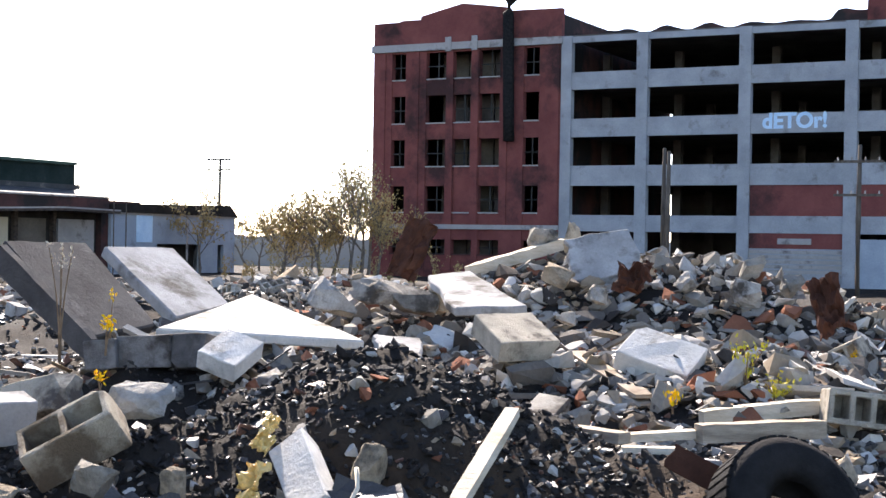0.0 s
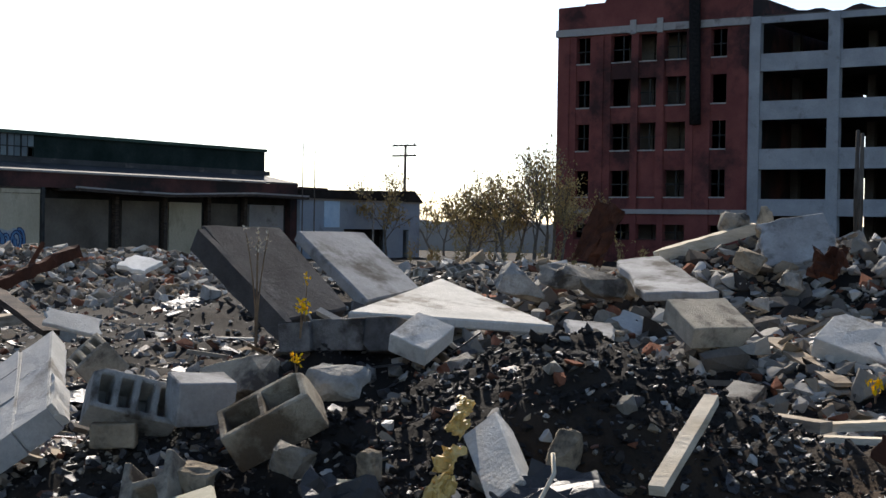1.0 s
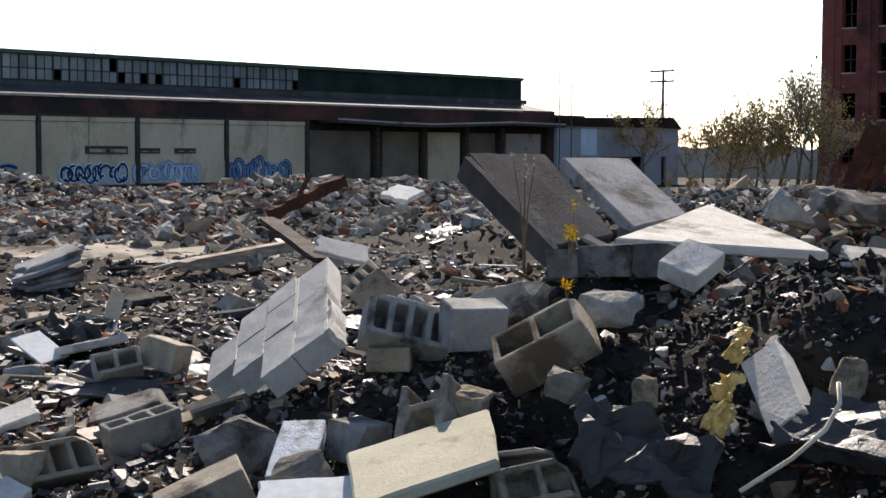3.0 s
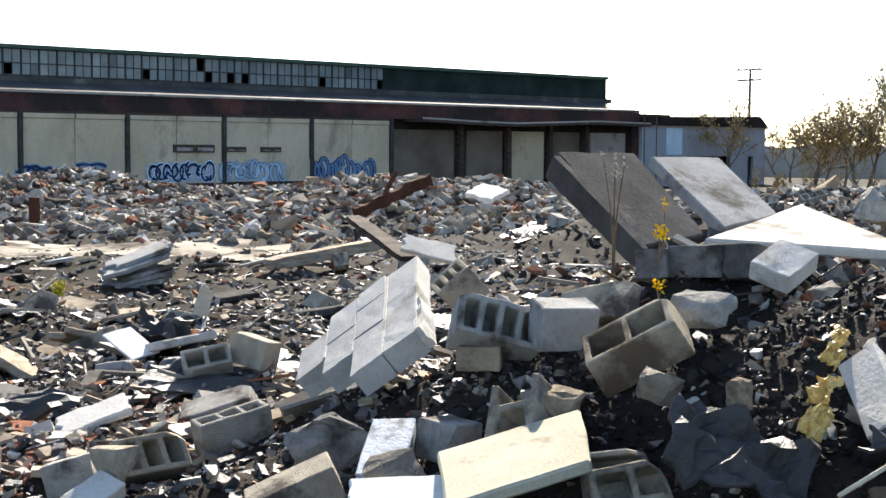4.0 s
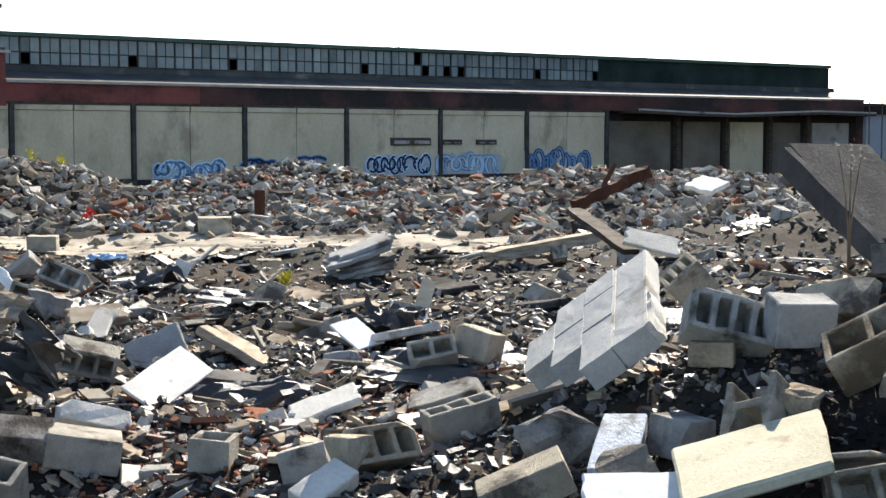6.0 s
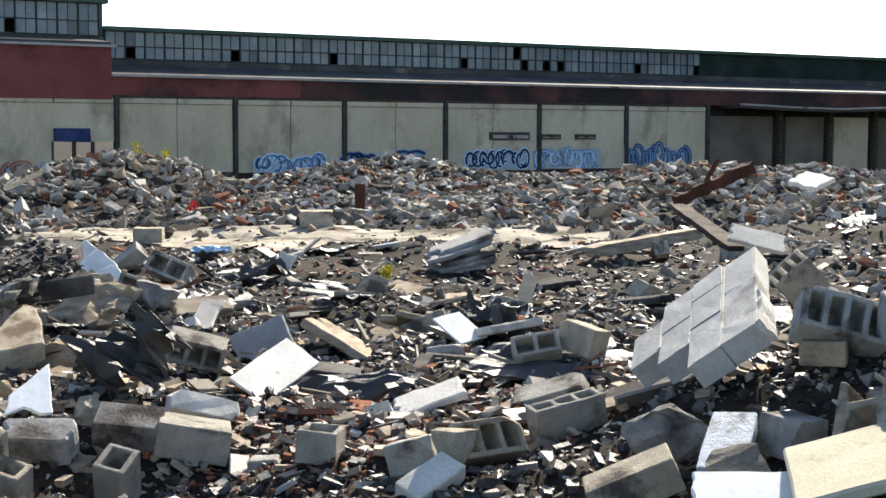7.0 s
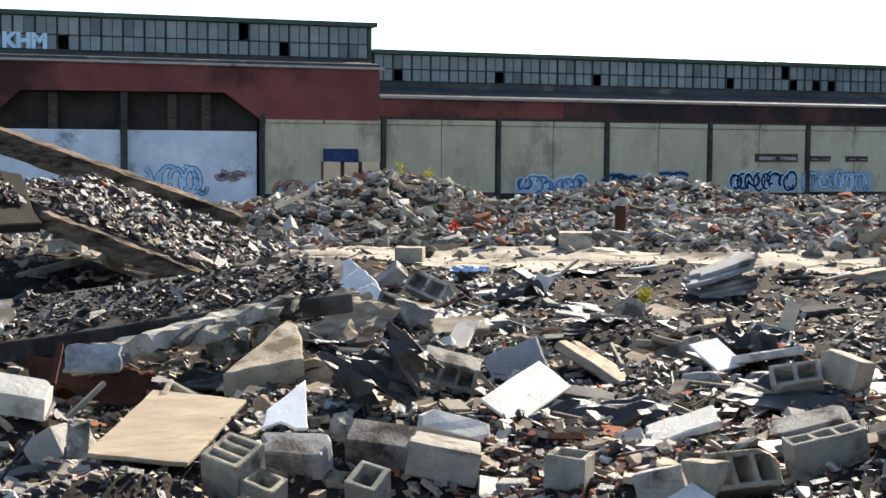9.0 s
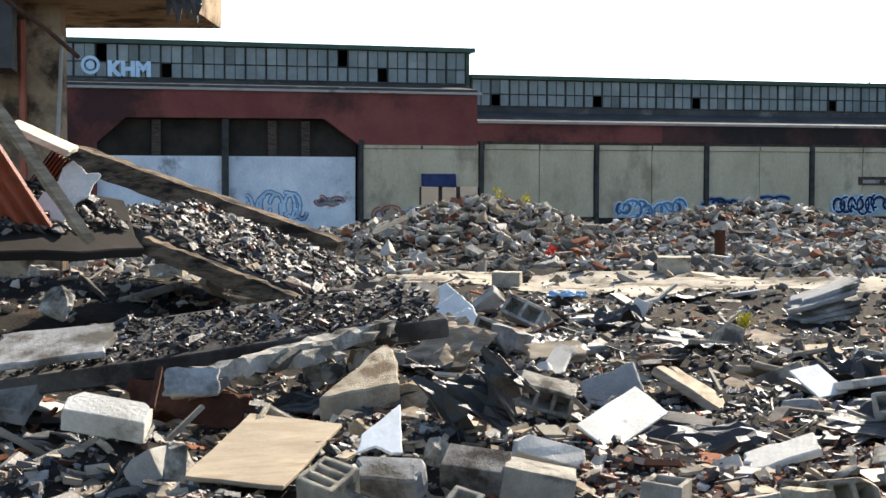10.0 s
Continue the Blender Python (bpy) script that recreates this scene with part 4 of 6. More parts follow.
def block(at, rx, ry, rz, length=0.4, cells=3, broken=0.0, label="", material=None, wide=0.5, high=0.5, wall=0.085):
    block_count[0] += 1
    bm = block_mesh(length, length * wide, length * high, cells, length * wall, broken, block_count[0], abs(rx) > 50)
    kind = "broken " if broken else ""
    text = label or (f"{kind}grey hollow concrete block lying on rubble" if cells else f"{kind}solid grey concrete block lying on rubble")
    return solo("concrete_block", bm, material or M_BLOCK, text, "concrete block", pose(*at, rx, ry, rz), "scattered concrete blocks")


def slab(at, size, rx, ry, rz, material, name, label, category, ragged=0.06, seed=1, corners=None):
    """A flat piece with an uneven broken outline."""
    w, d, t = size
    rng = random.Random(seed)
    outline = []
    base = corners or [(-0.5, -0.5), (0.5, -0.5), (0.5, 0.5), (-0.5, 0.5)]
    for i, (x0, y0) in enumerate(base):
        x1, y1 = base[(i + 1) % len(base)]
        for k in range(5):
            f = k / 5
            j = ragged * (0.4 if k == 0 else 1)
            outline.append(((x0 + (x1 - x0) * f + rng.uniform(-j, j)) * w, (y0 + (y1 - y0) * f + rng.uniform(-j, j)) * d))
    bm = prism(bmesh.new(), outline, -t / 2, t / 2, "z")
    bmesh.ops.recalc_face_normals(bm, faces=bm.faces)
    bevelled(bm, min(0.012, t * 0.2))
    return solo(name, bm, material, label, category, at if isinstance(at, Matrix) else pose(*at, rx, ry, rz))


def lump(at, size, rx, ry, rz, material, label, seed=1, name="concrete_lump", rough=0.09, cuts=2):
    rng = random.Random(seed)
    pts, tris = hull_points(rng, 18)
    bm = bmesh.new()
    vs = [bm.verts.new(p) for p in pts]
    for t in tris:
        bm.faces.new([vs[k] for k in t])
    bmesh.ops.subdivide_edges(bm, edges=bm.edges, cuts=cuts, use_grid_fill=True)
    roughen(bm, rough, seed, 3.0)
    roughen(bm, rough * 0.35, seed + 5, 9.0)
    for v in bm.verts:
        v.co = Vector((v.co.x * size[0], v.co.y * size[1], v.co.z * size[2]))
    return solo(name, bm, material, label, "concrete chunk" if name == "concrete_lump" else name.replace("_", " "), pose(*at, rx, ry, rz))


def timber(a, b, w, t, material, label, name="timber", seed=1, rough=0.02, roll=0, n=10):
    """A beam or plank from a to b, split and worn along its edges."""
    a, b = Vector(a), Vector(b)
    d = b - a
    bm = bmesh.new()
    rng = random.Random(seed)
    rings = []
    for i in range(n + 1):
        k = 1 - (0.25 * rng.random() if i in (0, n) else 0.08 * rng.random())
        x = d.length * i / n
        rings.append([bm.verts.new((x, sy * w / 2 * k + rng.uniform(-rough, rough) * w, sz * t / 2 * k + rng.uniform(-rough, rough) * t)) for sy, sz in ((-1, -1), (1, -1), (1, 1), (-1, 1))])
    for p, q in zip(rings, rings[1:]):
        for k in range(4):
            bm.faces.new((p[k], p[(k + 1) % 4], q[(k + 1) % 4], q[k]))
    bm.faces.new(rings[0][::-1])
    bm.faces.new(rings[-1])
    m = Matrix.Translation(a) @ d.to_track_quat("X", "Z").to_matrix().to_4x4() @ pose(0, 0, 0, roll)
    return solo(name, bm, material, label, name.replace("_", " "), m)


def crumple(at, size, rx, ry, rz, material, label, name="tar_sheet", seed=1, amount=0.35):
    """A crumpled sheet with thickness."""
    n = 12
    bm = bmesh.new()
    bmesh.ops.create_grid(bm, x_segments=n, y_segments=n, size=0.5)
    off = Vector((seed * 3.7, seed * 1.3, 0))
    for v in bm.verts:
        p = v.co.copy()
        v.co.z += amount * (noise.noise(p * 3 + off) + 0.5 * noise.noise(p * 8 + off))
        v.co.x += 0.1 * noise.noise(p * 5 + off * 2)
        v.co.y += 0.1 * noise.noise(p * 5 - off)
        v.co = Vector((v.co.x * size[0], v.co.y * size[1], v.co.z * size[2]))
    out = bmesh.ops.extrude_face_region(bm, geom=list(bm.faces))
    bmesh.ops.translate(bm, verts=[g for g in out["geom"] if isinstance(g, bmesh.types.BMVert)], vec=(0, 0, -0.012))
    return solo(name, bm, material, label, name.replace("_", " "), pose(*at, rx, ry, rz))


# blocks round the bare earth hollow
block((-5.69, 3.09, 0.16), 22, -20, 102.3, 0.3, 0, material=M_SLAB_PALE)
block((-6.98, 2.87, 0.02), 8, -6, 42.3, 0.2, 0, broken=0.1)
block((-7.47, 2.29, 0.19), 24, 6, 62.3, 0.34, 0, label="smoke-blackened concrete block among pale ones", material=M_BURNT_BLOCK, wide=0.6, high=0.5)
lump((-7.74, 2.17, 0.24), (0.14, 0.2, 0.24), 10, 10, 30, M_CHUNK, "small upright grey concrete fragment", 7)
slab((-10.41, 4.26, 0.16), (0.44, 0.3, 0.05), 44, -24, 62.3, M_SLAB, "concrete_plate", "thin grey concrete plate tilted on rubble", "concrete slab", 0.05, 3)
crumple((-10.83, 6.54, 0.19), (0.6, 0.5, 0.5), 20, 0, 30, M_TAR, "crumpled black tar sheet behind white panel", seed=4)
slab((-12.34, 7.92, 0.18), (0.16, 0.36, 0.02), 80, 14, 32.3, M_PALE_WOOD, "placard", "narrow yellowed board standing on end", "board", 0.06, 5)
slab((-12.16, 7.62, 0.04), (0.4, 0.3, 0.04), 30, 14, 72.3, M_SLAB, "concrete_plate", "grey plate leaning on debris", "concrete slab", 0.05, 6)
block((-8.89, 5.78, 0.02), 8, -8, 52.3, 0.3, 0, high=0.3)
slab((-7.33, 4.01, 0.22), (0.4, 0.24, 0.05), 12, -18, 72.3, M_SLAB_PALE, "concrete_plate", "pale flat concrete plate on earth", "concrete slab", 0.08, 7)
slab((-9.36, 4.38, 0.05), (0.42, 0.3, 0.08), 4, 6, 62.3, M_BURNT_SLAB, "concrete_plate", "sooty concrete plate on dark debris", "concrete slab", 0.08, 8)
for k in range(5):  # layered slabs
    at = Vector((-16.67, 9.74, -0.05)) + Vector((0.05 * (k % 2), 0.08 * (k % 3) - 0.1, 0.05 + 0.085 * k))
    slab(at, (0.85 - 0.1 * (k % 3), 0.6, 0.06), 4, -12 - 2 * k, 70.3, M_SLAB, "floor_slab_piece", "layered slab of broken concrete floor in a stack", "concrete slab", 0.12, 20 + k)
lump((-9.63, 2.54, 0.21), (0.3, 0.3, 0.3), 10, 20, 30, M_CHUNK, "two-toned angular concrete chunk", 13, rough=0.04)
for k, (px_at, sz) in enumerate((((-15.82, 4.54, 0.26), (0.34, 0.5, 0.06)), ((-14.03, 4.15, 0.24), (0.4, 0.5, 0.06)), ((-18.51, 5.24, 0.21), (0.34, 0.4, 0.06)))):
    slab(px_at, sz, 28, 32, 32.3, M_WHITE_BOARD, "plaster_board", "white sunlit piece of plasterboard on debris", "board", 0.05, 30 + k)
block((-13.73, 4.39, 0.23), 70, 20, 72.3, 0.42, 2)
block((-16.26, 5.59, 0.18), 60, 20, 42.3, 0.5, 2)
block((-17.39, 5.48, 0.22), 30, -40, 52.3, 0.4, 0)
lump((-13.39, 4.50, 0.19), (0.5, 0.4, 0.3), 0, 12, 10, M_SLAB, "grey weathered lump of concrete", 14)
slab((-16.45, 7.06, 0.11), (0.2, 0.42, 0.04), 70, 20, 52.3, M_SLAB_PALE, "white_plate", "small pale plate standing upright in black debris", "board", 0.03, 34)
crumple((-16.32, 6.60, 0.10), (0.9, 0.7, 0.6), 10, 0, 10, M_TAR, "crumpled black roofing felt in the debris", seed=9)
crumple((-12.69, 3.62, 0.24), (0.55, 0.8, 0.5), 30, 20, 42.3, M_WOOD, "curled brown sheet of rotten wood", "wood_sheet", 10, 0.25)
crumple((-8.27, 2.55, 0.45), (0.5, 0.5, 0.9), 50, 10, 0, M_TAR, "bundle of black charred roofing felt", "roofing_felt", 11, 0.5)
slab((-7.45, 1.82, 0.17), (0.34, 0.2, 0.16), 24, 0, 62.3, M_SLAB, "concrete_plate", "grey slab under white shard", "concrete slab", 0.07, 37)


# ---- single blocks and boards, each with its own tumble ----
def tumbled(at, turned, size, cells, label, material=None, name="concrete_block", category="concrete block", chips=0, closed=True, broken=0.0, group="scattered concrete blocks"):
    """A block of the given length, depth and height; its cells run along the height. chips: corners knocked off."""
    block_count[0] += 1
    n = block_count[0]
    length, deep, high = size
    bm = block_mesh(length, deep, high, cells, 0.030 if cells else 0.034, broken, n, closed)
    rng = random.Random(n)
    for _ in range(chips):
        sx, sy, sz = (rng.choice((-1, 1)) for _k in range(3))
        corner = Vector((sx * length / 2, sy * deep / 2, sz * high / 2))
        way = Vector((sx * rng.uniform(0.4, 1), sy * rng.uniform(0.4, 1), sz * rng.uniform(0.4, 1))).normalized()
        cut = bmesh.ops.bisect_plane(bm, geom=list(bm.verts) + list(bm.edges) + list(bm.faces), plane_co=corner - way * rng.uniform(0.02, 0.05), plane_no=way, clear_outer=True)
        bmesh.ops.holes_fill(bm, edges=[e for e in cut["geom_cut"] if isinstance(e, bmesh.types.BMEdge) and e.is_boundary])
    return solo(name, bm, material or M_BLOCK, label, category, pose(*at, *turned), group)


def snapped_block(at, turned, size):
    """A block snapped through its cells: two face shells held by one web."""
    length, deep, high = size
    t = 0.034
    a, b = length / 2, deep / 2
    outline = [(-a, -b), (a * 0.9, -b), (a, -b + t), (a * 0.3, -b + t), (a * 0.12, -b + t * 1.7), (a * 0.1, b - t * 1.7), (a * 0.3, b - t), (a * 0.78, b - t), (a * 0.84, b), (-a * 0.9, b), (-a, b - t), (-a * 0.5, b - t * 1.6), (-a * 0.14, b - t * 1.9), (-a * 0.12, -b + t * 1.9), (-a * 0.6, -b + t * 1.3), (-a, -b + t)]
    bm = prism(bmesh.new(), outline, -high / 2, high / 2, "z")
    bmesh.ops.recalc_face_normals(bm, faces=bm.faces)
    bevelled(bm, 0.005)
    roughen(bm, 0.006, 9, 14)
    return solo("concrete_block", bm, M_BLOCK, "snapped hollow concrete block standing on its broken end", "concrete block", pose(*at, *turned), "scattered concrete blocks")


def wall_piece(corner, down, along, through_, courses):
    """A tumbled piece of block wall: stepped courses with mortar beds, blocks still joined."""
    m = Matrix((Vector(down), Vector(along), -Vector(through_))).transposed().to_4x4()
    m.translation = Vector(corner)
    wall = thing("block_wall_piece", "fallen piece of grey concrete block wall, mortar joints intact", "wall fragment", at=m)
    rng = random.Random(8)
    tall, thick = 0.194, 0.13
    for k, (lo, hi, joints) in enumerate(courses):
        x0 = k * tall
        stops = [lo] + list(joints) + [hi]
        for a, b in zip(stops, stops[1:]):
            bm = bmesh.new()
            add_box(bm, x0 + 0.006, x0 + tall - 0.006, a + 0.005, b - 0.005, -thick, 0)
            bevelled(bm, 0.006)
            bmesh.ops.subdivide_edges(bm, edges=[e for e in bm.edges if e.calc_length() > 0.1], cuts=2, use_grid_fill=True)
            roughen(bm, 0.007, rng.randrange(99), 9)
            ob = part("block", bm, M_WALL_FACE, wall)
            ob.matrix_basis = pose(0, 0, rng.uniform(-0.004, 0.004), rng.uniform(-0.4, 0.4), rng.uniform(-0.5, 0.5), 0)
        bed = bmesh.new()
        add_box(bed, x0 - 0.008, x0 + 0.008, lo + 0.02, hi - 0.02, -thick + 0.02, -0.003)
        part("mortar_bed", roughen(bed, 0.004, k, 20), M_SLAB_PALE, wall, "pale mortar squeezed from the joint")
        for q in joints:
            head = bmesh.new()
            add_box(head, x0 + 0.01, x0 + tall - 0.01, q - 0.006, q + 0.006, -thick + 0.02, -0.006)
            part("mortar_joint", head, M_SLAB_PALE, wall)
    ragged = bmesh.new()
    add_box(ragged, -0.03, 0.008, 0.02, 0.42, -thick * 0.95, -0.006)
    bmesh.ops.subdivide_edges(ragged, edges=ragged.edges, cuts=4, use_grid_fill=True)
    part("mortar_crust", roughen(ragged, 0.016, 31, 22), M_SLAB_PALE, wall, "ragged pale mortar on the broken top bed")
    return wall


wall_piece((-5.176, 4.497, 0.860), (-0.637, -0.498, -0.589), (-0.731, 0.633, 0.256), (0.245, 0.593, -0.767), ((0.0, 1.10, (0.22, 0.66)), (0.0, 1.10, (0.46, 0.84)), (0.30, 1.08, (0.68,)), (0.50, 0.92, ())))

tumbled((-4.798, 4.654, 0.890), (53.3, 14.8, 53.6), (0.393, 0.210, 0.190), 4, "hollow concrete block on its side, dark cells showing", M_BLOCK, chips=1)
tumbled((-4.527, 4.815, 0.925), (99.9, 1.3, 62.6), (0.265, 0.200, 0.190), 0, "smooth grey end of a solid concrete block", M_SLAB, chips=0)
tumbled((-4.733, 5.273, 0.951), (-60.0, 15.0, -177.7), (0.422, 0.193, 0.120), 0, "long pale concrete block with a cracked sunlit top", M_BLOCK, chips=2)
tumbled((-3.917, 4.604, 0.908), (28.0, -29.0, 34.5), (0.400, 0.220, 0.190), 2, "large tan hollow concrete block tipped on the slope", M_TAN_BLOCK, chips=1)
tumbled((-4.792, 4.550, 0.772), (3.8, -0.4, 39.1), (0.200, 0.101, 0.110), 0, "short brownish concrete brick lying in ash", M_CHUNK, chips=1)
tumbled((-4.663, 3.905, 0.444), (-1.7, -18.4, 131.2), (0.464, 0.187, 0.075), 0, "blue-white concrete block with rough top", M_BLUE_WHITE, chips=2)
tumbled((-4.544, 4.143, 0.486), (0.8, 3.3, 83.7), (0.180, 0.227, 0.168), 0, "square grey concrete block standing among boards", M_SLAB, chips=1)
tumbled((-6.175, 4.155, 0.293), (4.6, -12.1, 77.6), (0.383, 0.144, 0.182), 3, "pale grey hollow concrete block with three open cells", M_BLOCK, chips=1)
tumbled((-6.895, 4.540, 0.262), (15.2, -17.9, 48.1), (0.411, 0.223, 0.107), 0, "pale concrete block half in sunlight on rubble", M_BLOCK, chips=2)
tumbled((-6.079, 3.595, 0.231), (58.8, -1.1, 89.5), (0.370, 0.186, 0.190), 3, "brownish hollow concrete block lying with cells forward", M_TAN_BLOCK, chips=1)
tumbled((-6.054, 3.195, 0.218), (-87.2, 15.9, -130.3), (0.229, 0.153, 0.117), 0, "grey concrete block corner sticking from the earth", M_BLOCK, chips=1)
tumbled((-6.686, 3.020, 0.179), (1.5, 3.2, 51.0), (0.204, 0.214, 0.162), 1, "half-size hollow grey concrete block standing on earth", M_BLOCK, chips=0)
tumbled((-7.332, 2.588, 0.131), (91.8, 10.7, 70.3), (0.376, 0.178, 0.295), 0, "large solid concrete block with sunlit white top", M_BLOCK, chips=1)
tumbled((-7.708, 2.783, 0.207), (44.1, 16.7, 82.9), (0.395, 0.140, 0.100), 0, "pale moulded concrete block tilted on other blocks", M_SLAB_PALE, chips=1)
tumbled((-9.602, 3.448, 0.253), (110.3, 14.9, 69.8), (0.391, 0.190, 0.190), 3, "grey hollow concrete block with three dark cells", M_BLOCK, chips=1)
slab(placed((-9.48, 2.08, 0.48), (-0.088, 0.988, 0.130), (-0.954, -0.121, 0.275)) @ pose(0, 0, -0.08), (0.70, 0.61, 0.17), 0, 0, 0, M_TAN_BLOCK, "concrete_wedge", "large tan ribbed wedge of broken concrete", "concrete chunk", 0.025, 2, [(-0.5, -0.5), (0.28, -0.5), (0.5, 0.37), (0.42, 0.5)])
tumbled((-7.085, 1.426, 0.199), (13.3, -20.1, 128.5), (0.235, 0.213, 0.242), 3, "rough grey hollow concrete block with cells upward", M_BLOCK, chips=0)
tumbled((-6.950, 1.544, 0.097), (14.3, -17.4, 130.5), (0.148, 0.182, 0.177), 1, "rough grey half block with one open cell", M_BLOCK, chips=0)
tumbled((-6.911, 2.053, 0.055), (-25.9, -11.7, -131.6), (0.161, 0.192, 0.286), 1, "sooty hollow concrete block standing upright", M_BLOCK, chips=1)
tumbled((-8.251, 5.337, 0.288), (46.4, -10.2, 62.2), (0.321, 0.168, 0.170), 2, "chipped hollow concrete block with two ragged cells", M_BLOCK, chips=2)
tumbled((-8.125, 5.623, 0.357), (9.1, -8.4, -172.3), (0.339, 0.162, 0.199), 0, "tilted grey concrete block with a broken corner", M_BLOCK, chips=2)
tumbled((-4.862, 3.577, 0.289), (7.9, -24.0, 55.7), (0.383, 0.196, 0.150), 0, "long pale concrete block lying on the rubble", M_BLOCK, chips=1)
tumbled((-5.034, 7.198, 1.042), (-23.2, -18.2, -169.9), (0.257, 0.334, 0.120), 0, "pale square concrete block on the mound", M_SLAB_PALE, chips=0)
tumbled((-2.891, 4.746, 0.808), (-43.6, -24.9, 137.1), (0.468, 0.163, 0.120), 0, "white-faced concrete block sliding down the mound", M_SLAB_PALE, chips=1)
tumbled((-5.857, 7.034, 1.011), (85.3, -5.7, 23.9), (0.199, 0.180, 0.190), 0, "sooty grey concrete block beside others on the mound", M_BURNT_BLOCK, chips=0)
tumbled((-5.624, 7.180, 1.036), (88.7, -3.9, 13.8), (0.358, 0.194, 0.190), 0, "long sooty concrete block, stained dark at one end", M_BURNT_BLOCK, chips=1)
tumbled((-5.310, 7.236, 1.037), (76.8, -4.2, -2.0), (0.257, 0.213, 0.190), 0, "smoke-blackened concrete block on the mound", M_BURNT_SLAB, chips=1)
tumbled((-3.932, 8.837, 1.119), (22.7, -1.2, 53.4), (0.436, 0.426, 0.145), 0, "big white-topped concrete block on the heap", M_BLOCK, chips=1)
tumbled((-3.031, 9.144, 1.004), (-24.1, -17.3, -175.8), (0.485, 0.403, 0.140), 0, "pale cabinet-like block tilted on the heap", M_SLAB_PALE, chips=1)
tumbled((-8.729, 0.463, 0.358), (-115.5, -9.9, -106.5), (0.477, 0.151, 0.200), 0, "pale thick piece of broken slab on edge", M_SLAB_PALE, chips=2)
tumbled((-5.994, 5.528, 0.941), (15.3, -43.6, 53.4), (0.223, 0.201, 0.203), 3, "grey hollow block with slots up, behind the wall piece", M_BLOCK, chips=0)
snapped_block((-4.119, 4.160, 0.642), (-24.3, -49.1, 125.1), (0.275, 0.224, 0.190))
slab((-8.282, 3.463, 0.289), (0.662, 0.266, 0.020), 34.9, -13.8, 124.3, M_WHITE_BOARD, "ceiling_tile", "stained off-white square board lying on debris", "board", 0.012, 2)
slab((-10.127, 5.846, 0.189), (0.378, 0.280, 0.020), -8.7, -26.8, -167.5, M_WHITE, "white_board", "clean white square panel on black debris", "board", 0.012, 2)
slab(placed((-3.79, 3.80, 0.57), (0.496, 0.829, 0.260), (-0.866, 0.493, 0.079)), (0.68, 0.57, 0.05), 0, 0, 0, M_CREAM_BOARD, "insulation_board", "large cream-white insulation board leaning on rubble", "board", 0.008, 2, [(-0.5, -0.5), (0.29, -0.5), (0.5, 0.49), (-0.36, 0.5)])
lump((-5.81, 3.28, 0.28), (0.24, 0.2, 0.24), 0, 0, 20, M_TAN_BLOCK, "rounded tan lump of broken concrete block", 3, rough=0.05)
lump((-5.10, 3.93, 0.43), (0.36, 0.28, 0.24), 0, 8, 58.5, M_BURNT_BLOCK, "rounded dark lump of pebbly concrete", 17, rough=0.14, cuts=3)
slab(placed((-6.55, 7.62, 1.36), (0.025, 1.000, -0.012), (-0.822, 0.027, 0.569)), (0.91, 1.06, 0.09), 0, 0, 0, M_DARK_SLAB, "wall_slab", "long dark fallen wall slab propped on rubble", "concrete slab", 0.008, 50, [(-0.5, -0.5), (0.34, -0.4), (0.5, 0.5), (-0.36, 0.5)])
timber((-6.90, 7.20, 1.60), (-5.99, 7.06, 1.04), 0.06, 0.17, M_DARK_SLAB, "grey side beam along the fallen slab", "edge_beam", 51, 0.02)
slab(placed((-6.76, 8.83, 1.38), (0.122, 0.992, -0.010), (-0.865, 0.111, 0.489)), (0.83, 1.01, 0.09), 0, 0, 0, M_SLAB, "wall_slab", "blue-grey concrete slab leaning at an angle", "concrete slab", 0.01, 52, [(-0.5, -0.5), (0.35, -0.34), (0.5, 0.5), (-0.36, 0.5)])
slab(placed((-5.69, 8.80, 1.11), (-0.264, 0.960, 0.094), (-0.953, -0.275, 0.129)), (1.85, 1.24, 0.07), 0, 0, 0, M_SLAB_PALE, "floor_slab_piece", "bright white triangular slab lying in the sun", "concrete slab", 0.008, 53, [(-0.5, 0.5), (-0.1, -0.5), (0.5, 0.5)])
slab(placed((-5.78, 11.84, 1.28), (0.441, 0.894, 0.081), (-0.893, 0.429, 0.133)), (1.21, 1.61, 0.08), 0, 0, 0, M_SLAB, "concrete_plate", "blue-grey slab leaning on the heap", "concrete slab", 0.02, 56, [(-0.5, -0.36), (0.01, -0.5), (0.5, 0.5), (0.08, 0.5)])
slab(placed((-3.91, 7.33, 1.11), (0.651, 0.755, -0.086), (-0.740, 0.655, 0.150)), (0.38, 0.58, 0.06), 0, 0, 0, M_SLAB, "concrete_plate", "grey plate lying on the mound", "concrete slab", 0.03, 54, [(-0.5, -0.19), (0.01, -0.5), (0.5, 0.5), (-0.28, 0.5)])
slab(placed((-7.96, 1.26, 0.27), (0.433, 0.900, -0.058), (-0.893, 0.436, 0.109)), (0.57, 1.20, 0.025), 0, 0, 0, M_PLY, "plywood_sheet", "tan plywood sheet, darkened all over for shade", "board", 0.012, 83, [(-0.45, -0.5), (0.48, -0.5), (0.5, 0.46), (-0.5, 0.5)])
slab(placed((-7.24, 1.74, 0.44), (-0.344, 0.914, 0.215), (-0.727, -0.404, 0.555)), (0.40, 0.29, 0.02), 0, 0, 0, M_WHITE, "plaster_shard", "jagged white shard of plasterboard standing up", "board", 0.012, 36, [(-0.5, -0.16), (-0.21, -0.16), (-0.11, -0.42), (0.03, -0.5), (0.5, 0.5), (-0.25, 0.19)])
